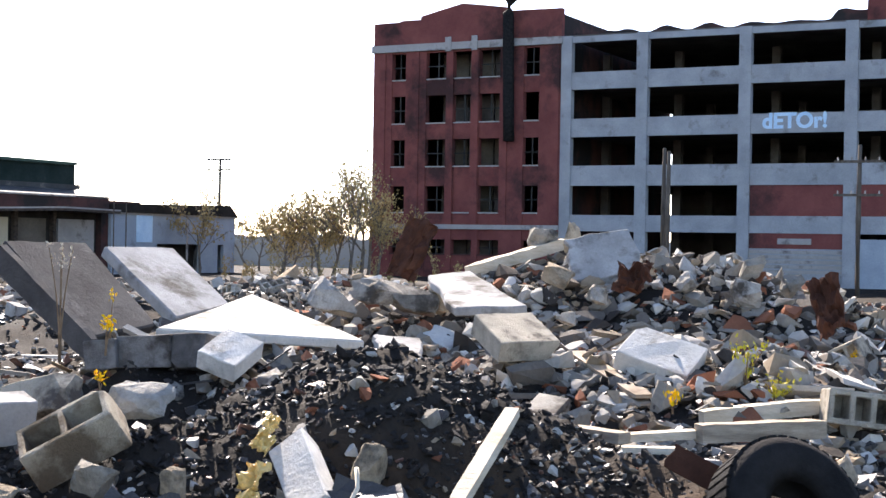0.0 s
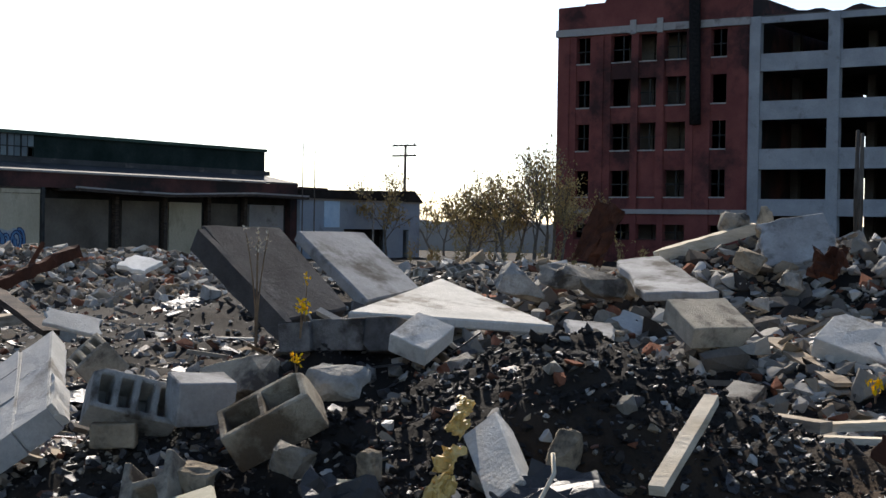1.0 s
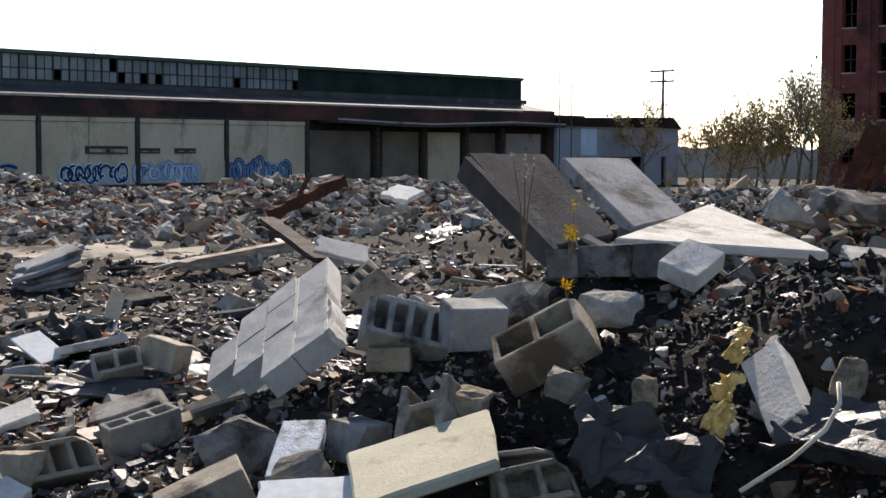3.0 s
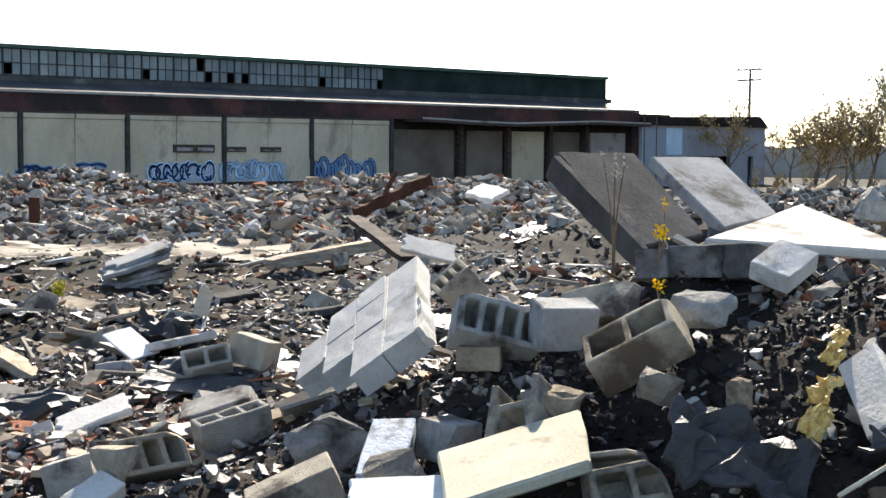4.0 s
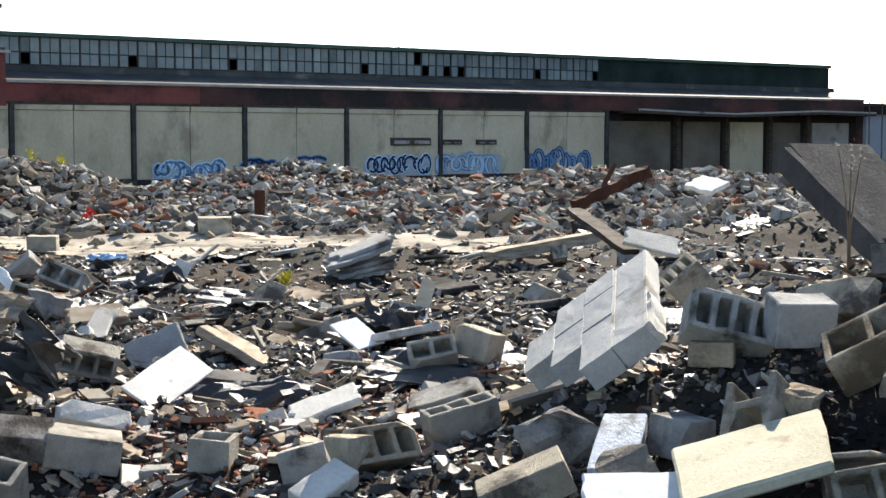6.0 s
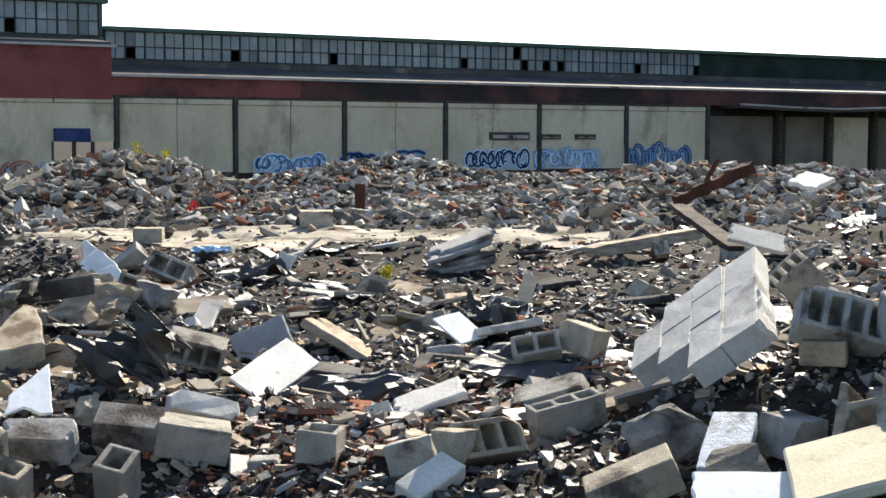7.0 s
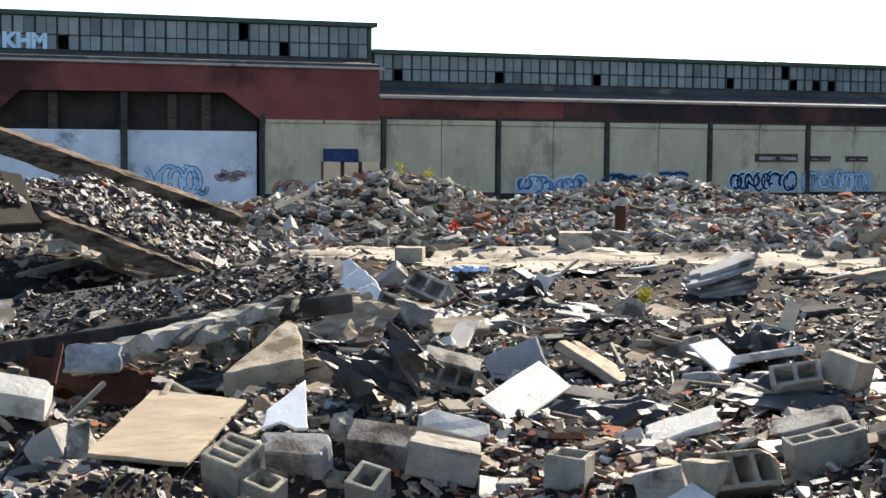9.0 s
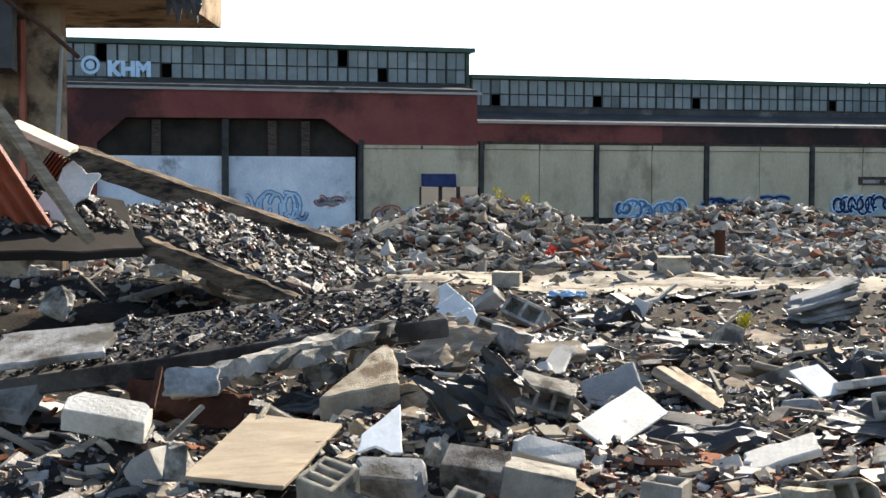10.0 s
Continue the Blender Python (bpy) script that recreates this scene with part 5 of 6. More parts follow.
timber((-9.40, 0.88, 0.43), (-10.34, 2.67, 0.70), 0.10, 0.11, M_CHUNK, "pale broken slab edge in the sun", "slab_edge", 15, 0.2, n=30)
crumb_rng = random.Random(77)
for k in range(15):
    f = (k + crumb_rng.uniform(0.1, 0.9)) / 15
    s = crumb_rng.uniform(0.10, 0.24)
    lump((-9.40 - 0.94 * f + crumb_rng.uniform(-0.05, 0.1), 0.88 + 1.79 * f, 0.43 + 0.27 * f - crumb_rng.uniform(0, 0.08)), (s * 1.3, s * 0.8, s * 0.6), crumb_rng.uniform(-20, 20), crumb_rng.uniform(-20, 20), 118 + crumb_rng.uniform(-25, 25), M_CHUNK, "pale crumbled piece of the broken slab edge", 300 + k, rough=0.05)
timber((-2.06, 4.39, 0.86), (-2.15, 5.00, 1.10), 0.06, 0.04, M_PALE_WOOD, "pale sunlit plank sticking up from the mound", "plank", 3)
timber((-1.97, 6.66, 0.86), (-1.50, 7.10, 0.87), 0.10, 0.09, M_WOOD, "brown split timber lying by the tyre", "timber", 7)
timber((-2.83, 6.54, 0.86), (-2.22, 6.36, 0.85), 0.09, 0.05, M_WOOD, "split board lying among rubble", "plank", 8)
timber((-2.13, 6.06, 0.84), (-1.90, 6.25, 0.83), 0.07, 0.03, M_PALE_WOOD, "short pale board lying in the sun", "plank", 10)
timber((-2.25, 6.45, 0.84), (-1.96, 6.76, 0.85), 0.08, 0.04, M_PALE_WOOD, "long pale board on the ground", "plank", 12)

# blocks beside the wall piece
slab((-4.05, 3.52, 0.42), (0.46, 0.26, 0.035), 22, -2, 52.4, M_WHITE, "white_board", "thin white board edge across rubble", "board", 0.02, 41)
lump((-4.26, 3.62, 0.47), (0.26, 0.2, 0.13), 10, -10, 40, M_CHUNK, "small grey wedge of concrete", 18)
block((-3.41, 3.99, 0.50), 60, -10, 54.4, 0.3, 2, broken=0.1)

# blocks on the slope of the dark mound
lump((-2.68, 4.88, 0.86), (0.16, 0.16, 0.2), 0, 20, 20, M_CHUNK, "grey concrete fragment behind white block", 19)
lump((-3.89, 4.99, 1.03), (0.3, 0.22, 0.16), 0, 0, 20, M_CHUNK, "pale crumbling concrete fragments", 20)
lump((-3.61, 4.40, 0.79), (0.2, 0.16, 0.13), 0, 20, 50, M_CHUNK, "grey concrete fragment on dark soil", 21)
lump((-3.29, 4.45, 0.81), (0.1, 0.1, 0.12), 0, 0, 10, M_CHUNK, "small pointed stone on dark soil", 22)
lump((-3.99, 4.24, 0.71), (0.2, 0.16, 0.14), 10, 10, 0, M_CHUNK, "grey concrete chunk between blocks", 23)
block((-3.51, 4.03, 0.52), 70, -6, 47.3, 0.26, 1, wide=0.7, high=0.6, broken=0.1)
crumple((-3.09, 4.19, 0.66), (0.5, 0.4, 0.3), 20, 20, 40, M_TAR, "torn black tar paper with pale ragged edge", seed=13)
crumple((-2.37, 4.56, 0.73), (0.7, 0.5, 0.3), 12, 10, 10, M_TAR, "torn black tar paper on the mound", seed=14)
for k, (at, s) in enumerate((((-2.96, 4.49, 0.86), 0.09), ((-2.90, 4.36, 0.77), 0.09), ((-3.07, 4.72, 0.95), 0.07), ((-3.16, 4.90, 1.00), 0.07))):
    crumple(at, (s, s * 1.3, s), 50, 20 * k, 20 * k, M_YELLOW, "crumpled yellow plastic scrap on dark soil", "plastic_scrap", 30 + k, 0.6)
bm = bmesh.new()
add_tube(bm, [(-2.46, 4.40, 0.94), (-2.43, 4.36, 0.88), (-2.44, 4.29, 0.80), (-2.48, 4.16, 0.72), (-2.53, 3.94, 0.64)], 0.008, 8)
solo("hose", bm, M_SEED, "pale bent length of hose on dark soil", "hose", smooth=True)

tar_rng = random.Random(18)
for k in range(24):
    r = 8.5 * (24 / 8.5) ** tar_rng.random()
    a = radians(tar_rng.uniform(44, 88))
    x, y = -r * math.sin(a), r * math.cos(a)
    s = tar_rng.uniform(0.3, 0.75)
    if not in_pad(x, y, 1.3):
        tagged(crumple((x, y, float(height(x, y)) + 0.05), (s * 1.4, s, s * 0.35), tar_rng.uniform(-14, 14), tar_rng.uniform(-14, 14), tar_rng.uniform(0, 360), M_TAR, "crumpled black roofing felt in the debris", seed=60 + k), group="scraps of roofing felt")


# ---- further boards and blocks strewn about ----
strew_rng = random.Random(29)
board_looks = ((M_SLAB_PALE, "pale broken slab piece lying in the debris"), (M_WHITE_BOARD, "stained white board lying in the debris"), (M_WOOD, "weathered wooden board lying in the debris"), (M_BURNT_SLAB, "sooty broken slab piece lying in the debris"), (M_SLAB, "grey broken slab piece lying in the debris"))
for k in range(80):
    r = 7.4 * (22 / 7.4) ** strew_rng.random()
    a = radians(strew_rng.uniform(46, 90) if k % 4 else strew_rng.uniform(8, 46))
    x, y = -r * math.sin(a), r * math.cos(a)
    mat, text = board_looks[strew_rng.choice((0, 2, 2, 3, 3, 3, 4, 4))]
    s = strew_rng.uniform(0.22, 0.6)
    if in_pad(x, y, 1.2) or black_ground(x, y) or (r < 11 and k % 5):
        continue
    ob = slab((x, y, float(height(x, y)) + 0.05), (s * 1.3, s * strew_rng.uniform(0.4, 0.9), strew_rng.uniform(0.02, 0.09)), strew_rng.gauss(4, 13), strew_rng.gauss(0, 15), strew_rng.uniform(0, 360), mat, "board_piece", text, "board", 0.08, 200 + k)
    tagged(ob, group="strewn boards and slabs")
spare = []
for k, (cells, broken) in enumerate(((3, 0.0), (2, 0.15), (0, 0.0), (3, 0.25), (2, 0.0), (0, 0.2))):
    spare.append(mesh_of("concrete_block", block_mesh(0.4, 0.2, 0.2, cells, 0.034, broken, 300 + k), M_BLOCK))
for k in range(90):
    r = 8.0 * (42 / 8.0) ** strew_rng.random()
    a = radians(strew_rng.uniform(8, 90))
    x, y = -r * math.sin(a), r * math.cos(a)
    if in_pad(x, y, 1.0) or black_ground(x, y) or (r < 13 and k % 4):
        continue
    ob = new("concrete_block", spare[k % 6])
    ob.matrix_basis = pose(x, y, float(height(x, y)) + 0.07, strew_rng.choice((0, 90)) + strew_rng.uniform(-30, 30), strew_rng.uniform(-30, 30), strew_rng.uniform(0, 360))
    tagged(ob, "grey concrete block, chipped, lying in the rubble", "concrete block", "scattered concrete blocks")

# ---- tilted slabs and the heap towards the factory ----
slab((-6.81, 13.48, 0.72), (0.6, 0.4, 0.05), 18, 18, 7.8, M_SLAB_PALE, "concrete_plate", "pale plate lying on the rubble", "concrete slab", 0.06, 55)
for k in range(4):
    lump(Vector((-7.56, 13.49, 1.11)) + Vector((0.35 * k - 0.5, 0.25 * k - 0.3, 0.12 * (k % 2))), (0.6, 0.45, 0.3), 20, 30 - 18 * k, 47.8, M_CHUNK, "large shell-like broken concrete lump", 60 + k, rough=0.06)
timber((-7.51, 15.21, 1.42), (-6.74, 16.23, 1.76), 0.16, 0.14, M_PALE_WOOD, "pale log lying across the heap top", "log", 5, 0.06)
lump((-6.42, 15.72, 1.80), (0.22, 0.2, 0.4), 0, 10, 10, M_CHUNK, "upright jagged concrete lump on the heap", 66)
slab((-5.93, 15.38, 1.62), (0.75, 0.6, 0.08), 52, -10, 31.8, M_SLAB, "concrete_plate", "pale grey slab leaning on the heap top", "concrete slab", 0.07, 57)
lump((-6.99, 16.13, 1.80), (0.4, 0.3, 0.3), 0, 0, 0, M_CHUNK, "pale lump of concrete behind the log", 67)
for k, (at, s) in enumerate((((-6.18, 14.71, 1.40), 0.5), ((-5.68, 14.70, 1.23), 0.42), ((-6.55, 14.15, 1.09), 0.4), ((-5.37, 15.06, 1.35), 0.35), ((-4.30, 15.64, 1.50), 0.45), ((-3.88, 15.67, 1.35), 0.42), ((-4.87, 15.17, 1.36), 0.42), ((-4.23, 15.18, 1.26), 0.5), ((-4.93, 12.03, 1.11), 0.26), ((-5.14, 13.35, 1.25), 0.3))):
    lump(at, (s * 0.75, s * 0.55, s * 0.5), 10 * k, 14, 50 * k, M_CHUNK, "rough concrete lump on the rubble heap", 70 + k)
crumple((-11.48, 21.03, 1.66), (0.5, 1.05, 0.4), 76, 20, 20, M_RUST, "twisted sheet of rusted steel standing up", "rusted_sheet", 21, 0.4)
crumple((-5.08, 14.10, 1.43), (0.35, 0.35, 0.35), 50, 0, 0, M_RUST, "rust-red crumpled steel in the heap", "rusted_sheet", 22, 0.5)
crumple((-2.68, 12.22, 1.28), (0.26, 0.55, 0.3), 60, -20, 0, M_RUST, "rusted bent steel sheet in rubble", "rusted_sheet", 23, 0.5)
timber((-2.46, 8.23, 0.75), (-1.88, 8.73, 0.81), 0.1, 0.09, M_PALE_WOOD, "weathered timber lying on the ground", "timber", 6)
timber((-3.70, 9.33, 1.00), (-2.91, 8.50, 0.82), 0.14, 0.03, M_WOOD, "dark wet plank across the rubble", "plank", 9)
block((-1.66, 8.65, 0.81), 84, 6, 27.8, 0.4, 3, label="pierced grey block on the rubble")


def tyre(at, rx, ry, rz, R1=0.33, r=0.1):
    t = thing("tyre", "old black car tyre half buried in rubble", "tyre", at=pose(*at, rx, ry, rz))
    def ring(profile, n=48):
        bm = bmesh.new()
        rings = []
        for k in range(n):
            a = k * math.tau / n
            rings.append([bm.verts.new(((R1 + u) * math.cos(a), (R1 + u) * math.sin(a), v)) for u, v in profile])
        for k in range(n):
            p, q = rings[k], rings[(k + 1) % n]
            for j in range(len(profile)):
                j2 = (j + 1) % len(profile)
                bm.faces.new((p[j], p[j2], q[j2], q[j]))
        return bm
    part("carcass", ring([(-0.11, -0.07), (-0.06, -0.105), (0.02, -0.11), (0.06, -0.085), (0.068, 0), (0.06, 0.085), (0.02, 0.11), (-0.06, 0.105), (-0.11, 0.07), (-0.09, 0.06), (0.02, 0.06), (0.02, -0.06), (-0.09, -0.06)]), M_BLACK, t, smooth=True)
    for k in range(40):
        a = k * math.tau / 40
        b = bmesh.new()
        add_box(b, R1 + 0.06, R1 + 0.074, -0.014, 0.018, -0.075, 0.075)
        bmesh.ops.transform(b, matrix=Matrix.Rotation(a, 4, "Z"), verts=b.verts)
        part("tread_block", b, M_BLACK, t)
    return t


tyre((-1.22, 5.40, 0.74), 58, 14, 41.8, 0.22)
slab((-1.56, 5.48, 0.86), (0.1, 0.3, 0.015), 60, -60, 47.8, M_RUST, "bent_strip", "bent brown strip beside the tyre", "metal strip", 0.03, 58)

# ---- collapsed floor slabs and ruin near the corner ----
timber((-17.62, 0.55, 2.01), (-15.79, 3.29, 0.96), 0.3, 0.26, M_BEAM, "long weathered roof beam sloping over the heap", "beam", 13, 0.03, n=34)
edge_a, edge_b, edge_back = Vector((-13.68, 1.05, 1.14)), Vector((-12.84, 2.51, 0.55)), Vector((-16.15, 2.45, 1.20))
slab_frame = placed((edge_a + edge_b) / 2 * 0.5 + edge_back * 0.5, edge_b - edge_a, edge_back - (edge_a + edge_b) / 2)
slab_turn = [math.degrees(a) for a in slab_frame.to_euler()]
slab(slab_frame.translation, (2.3, 2.5, 0.14), *slab_turn, M_BURNT_SLAB, "floor_slab_piece", "collapsed burnt floor slab strewn with debris", "concrete slab", 0.025, 80)
timber(edge_a, edge_b, 0.16, 0.16, M_BEAM, "broken pale edge of the collapsed slab", "slab_edge", 14, 0.06, n=30)
# added panel, kept sooty-dark, to throw shade into the hollow below
slab(placed((-13.65, 0.06, 1.43), (-0.564, 0.826, 0.005), (-0.726, -0.498, 0.474)), (2.21, 1.50, 0.10), 0, 0, 0, M_SOOT, "roof_panel", "added dark panel by the ruin that shades the hollow", "roof panel", 0.03, 82, [(-0.5, -0.5), (0.32, -0.5), (0.5, 0.09), (-0.13, 0.5)])
strew(placed((-13.65, 0.06, 1.43), (-0.564, 0.826, 0.005), (-0.726, -0.498, 0.474)), 1.5, 0.9, 700, 0.07, 51, M_CLOD, "black ash and clods on the added shade panel")
strew(placed((-13.65, 0.06, 1.43), (-0.564, 0.826, 0.005), (-0.726, -0.498, 0.474)), 1.5, 0.9, 320, 0.09, 52, M_CHAR, "charred scraps on the added shade panel")
strew(slab_frame, 2.3, 2.4, 1700, 0.06, 31, M_CLOD, "black ash and clods on the collapsed slab")
strew(slab_frame, 2.3, 2.4, 900, 0.085, 37, M_CHAR, "charred debris on the collapsed slab")
strew(slab_frame, 2.2, 2.2, 260, 0.1, 36, M_RUBBLE, "pale concrete scraps on the collapsed slab")
strew(pose(*(-10.85, 1.34, 0.57), 10, -7, 84.2), 3.2, 1.0, 1300, 0.045, 32, M_CLOD, "black ash on the tilted slab")
strew(pose(*(-10.85, 1.34, 0.57), 10, -7, 84.2), 3.2, 1.0, 420, 0.07, 38, M_CHAR, "charred debris on the tilted slab")
slab((-10.85, 1.34, 0.57), (3.3, 1.1, 0.14), 10, -7, 84.2, M_BURNT_SLAB, "floor_slab_piece", "tilted burnt slab with pale broken edge", "concrete slab", 0.03, 81)
slab((-10.55, -0.07, 0.29), (0.4, 0.6, 0.14), 30, 4, 64.2, M_SLAB, "concrete_plate", "blue-white slab with wet black edge", "concrete slab", 0.05, 85)
slab((-10.33, 0.19, 0.60), (0.8, 0.55, 0.05), 16, -6, 78.2, M_SLAB, "concrete_plate", "flat white slab at the foot of the heap", "concrete slab", 0.06, 86)
crumple((-9.70, 1.01, 0.27), (0.8, 0.4, 0.4), 14, 0, 74.2, M_RUST, "rust-brown sheet metal curled on the ground", "rusted_sheet", 24, 0.4)
slab((-8.68, 0.94, 0.55), (0.32, 0.2, 0.03), 40, 0, 78.2, M_SLAB, "concrete_plate", "thin grey plate propped on rusty sheet", "concrete slab", 0.05, 87)
lump((-6.94, 0.68, 0.41), (0.13, 0.12, 0.2), 0, 0, 0, M_CHUNK, "upright pale stone by the plywood", 88)
timber((-7.90, 0.65, 0.53), (-8.10, 0.71, 0.71), 0.03, 0.03, M_RUST, "short rusty rod sticking up", "steel_rod", 16)
for k, (at, s) in enumerate((((-10.12, 2.07, 0.38), 0.2), ((-10.44, 2.01, 0.37), 0.22), ((-12.01, 2.50, 0.32), 0.2), ((-12.35, 2.77, 0.32), 0.18), ((-11.28, 1.97, 0.33), 0.16), ((-7.71, 1.70, 0.41), 0.14), ((-12.62, 0.28, 0.69), 0.3))):
    lump(at, (s, s * 0.8, s * 0.8), 8 * k, 10, 40 * k, M_CHUNK, "rough pale stone among collapsed slabs", 90 + k)


def corrugated(at, rx, ry, rz, w, h):
    bm = bmesh.new()
    n = 60
    rows = []
    for j in range(5):
        rows.append([bm.verts.new((w * (i / n - 0.5), 0.035 * math.sin(i * math.tau / 5), h * (j / 4 - 0.5) + 0.02 * noise.noise(Vector((i * 0.3, j, 0))))) for i in range(n + 1)])
    for p, q in zip(rows, rows[1:]):
        for i in range(n):
            bm.faces.new((p[i], p[i + 1], q[i + 1], q[i]))
    out = bmesh.ops.extrude_face_region(bm, geom=list(bm.faces))
    bmesh.ops.translate(bm, verts=[g for g in out["geom"] if isinstance(g, bmesh.types.BMVert)], vec=(0, 0.004, 0))
    return solo("corrugated_sheet", bm, M_RED_SHEET, "red corrugated steel sheet hanging from the ruin", "metal sheet", pose(*at, rx, ry, rz))


corrugated((-13.11, -0.62, 1.50), 20, -30, 84.2, 1.3, 1.2)
corrugated((-14.33, 0.30, 1.72), 40, 40, 84.2, 0.4, 0.55)
timber((-11.61, -0.20, 2.28), (-11.91, 0.50, 1.24), 0.10, 0.08, M_WOOD, "tan timber leaning in the ruin", "timber", 17)
slab((-13.63, 0.17, 2.09), (0.6, 0.3, 0.06), 10, 24, 74.2, M_PALE_WOOD, "plank", "pale board lying on the ruin", "board", 0.05, 95)
slab((-13.52, 0.38, 1.62), (0.3, 0.6, 0.03), 50, 30, 74.2, M_SLAB_PALE, "plaster_board", "white broken board leaning in the ruin", "board", 0.08, 96)


def ruin():
    house = thing("ruined_building", "corner of a ruined block building with overhanging roof slab", "building")
    a = 74.2
    m = pose(*(-20.11, -0.71, 3.17), 0, 0, a)
    def put(name, bm, mat, label=""):
        bmesh.ops.transform(bm, matrix=m, verts=bm.verts)
        part(name, bm, mat, house, label)
    put("wall", box_bm(-3.0, 1.22, 0, 0.3, -3.2, 1.0), M_RUIN, "sooty ochre block wall")
    put("roof_slab", roughen(box_bm(-3.0, 2.85, -0.6, 3.0, 0.82, 1.6), 0.03, 3), M_RUIN, "stained overhanging roof slab")
    put("fascia", roughen(box_bm(-3.0, 0.85, -0.9, -0.6, -0.1, 1.5), 0.05, 5), M_TAR, "charred black roof edge")
    for x in (0.35, 0.75):
        bm = bmesh.new()
        add_tube(bm, [(x, -0.08, -2.4), (x, -0.08, 0.6)], 0.05, 8)
        put("pipe", bm, M_RED_SHEET, "orange rusty pipe")
    bm = bmesh.new()
    add_tube(bm, [(1.24, -0.1, -2.0), (1.2, -0.12, -1.0), (1.27, -0.1, 0.4)], 0.03, 6)
    put("cable", bm, M_STONE_BAND)
    for k in range(7):
        bm = bmesh.new()
        x = 2.7 + 0.06 * k
        add_tube(bm, [(x, -0.5, 0.95), (x + 0.03, -0.5, 0.75), (x + 0.06 * (k % 2), -0.5, 0.62 - 0.05 * (k % 3))], [0.06, 0.05, 0.02], 5)
        put("hanging_scrap", bm, M_TAR)
    bm = bmesh.new()
    add_tube(bm, [(0.2, -1.0, 1.2), (1.3, -1.0, 0.4), (1.7, -1.0, 0.05)], 0.03, 6)
    put("bent_rod", bm, M_RUST)
    put("back_wall", box_bm(-3.0, -2.7, 0.3, 3.0, -3.2, 0.8), M_DARK)


ruin()

# ---- middle distance ----
timber((-18.83, 14.98, 0.69), (-18.79, 16.56, 1.23), 0.14, 0.2, M_RUST, "rusted steel girder lying across the rubble", "girder", 18, 0.12, n=16)
timber((-18.98, 15.57, 0.77), (-18.78, 15.82, 1.37), 0.08, 0.08, M_RUST, "rusty bar standing from the girder", "steel_bar", 19)
timber((-12.18, 9.67, 1.00), (-10.28, 8.83, 0.71), 0.18, 0.06, M_DARK_WOOD, "dark grey plank propped on the rubble", "plank", 20)
slab((-10.16, 8.97, 0.80), (0.5, 0.3, 0.04), 26, 14, 48.5, M_SLAB_PALE, "white_plate", "pale tapered board lying on the rubble", "board", 0.06, 100)
timber((-17.75, 13.10, 0.62), (-17.42, 13.53, 0.45), 0.08, 0.06, M_PALE_WOOD, "pale stick lying on rubble", "plank", 21)
timber((-17.60, 13.30, 0.72), (-17.41, 13.55, 0.47), 0.1, 0.06, M_PALE_WOOD, "pale crossed stick lying on rubble", "plank", 22)
timber((-16.11, 11.37, 0.19), (-16.85, 13.82, 0.33), 0.2, 0.16, M_WOOD, "long grey timber lying across the rubble", "timber", 23)
slab((-21.74, 20.74, 0.86), (0.7, 0.6, 0.1), 20, 10, 10, M_WHITE_BOARD, "white_plate", "white board catching the sun on the heap", "board", 0.08, 101)
timber((-29.35, 6.80, 0.68), (-29.18, 7.50, 1.02), 0.14, 0.1, M_PALE_WOOD, "pale plank sticking out of the heap", "plank", 24)
bm = bmesh.new()
add_tube(bm, [(0, 0, -0.4), (0, 0, -0.12), (0, 0, 0.08), (0, 0, 0.26)], [0.115, 0.122, 0.12, 0.112], 16)
solo("steel_drum", roughen(bm, 0.008, 4, 5), M_RUST, "narrow rusted steel drum standing on the ground", "drum", pose(*(-28.93, 14.36, 0.44)))
crumple((-28.83, 10.46, 0.31), (0.24, 0.2, 0.3), 40, 0, 20, M_RED_PLASTIC, "bright red plastic bag on the heap", "plastic_bag", 41, 0.6)
crumple((-18.92, 7.09, 0.19), (0.5, 0.25, 0.12), 10, 0, 60, M_BLUE_PLASTIC, "blue plastic sheet on the ground", "plastic_sheet", 42, 0.4)
block((-24.65, 11.32, 0.22), 4, 0, 66.3, 0.6, 0)
block((-22.16, 7.31, 0.19), 4, 0, 58.3, 0.45, 0)


# ---- plants ----
def tuft(at, tall, n, seed, material, stem, label, name="weed", leaf=0.03, spread=0.25, heads=0.4):
    rng = random.Random(seed)
    plant = thing(name, label, "plant", at=pose(*at))
    for k in range(n):
        a = rng.uniform(0, 6.28)
        h = tall * rng.uniform(0.6, 1.0)
        lean = spread * rng.uniform(0.1, 1.0) * tall
        pts = [(lean * f * f * math.cos(a), lean * f * f * math.sin(a), h * f - 0.03) for f in (0, 0.3, 0.6, 0.85, 1.0)]
        bm = bmesh.new()
        add_tube(bm, pts, [0.006 * (1 + tall), 0.005, 0.004, 0.003, 0.002], 4)
        st = part("stem", bm, stem, plant)
        bm = bmesh.new()
        for j in range(14):
            f = rng.uniform(1 - heads, 1.02)
            c = Vector((lean * f * f * math.cos(a), lean * f * f * math.sin(a), h * f)) + Vector([rng.gauss(0, leaf * 0.9) for _ in range(3)])
            q = Euler([rng.uniform(0, 6) for _ in range(3)]).to_matrix()
            s = leaf * rng.uniform(0.5, 1.1)
            vs = [bm.verts.new(c + q @ Vector(p)) for p in ((-s, 0, 0), (0, -s * 0.5, s * 0.1), (s, 0, 0), (0, s * 0.5, s * 0.1))]
            bm.faces.new(vs)
        part("leaves", bm, material, st)
    return plant


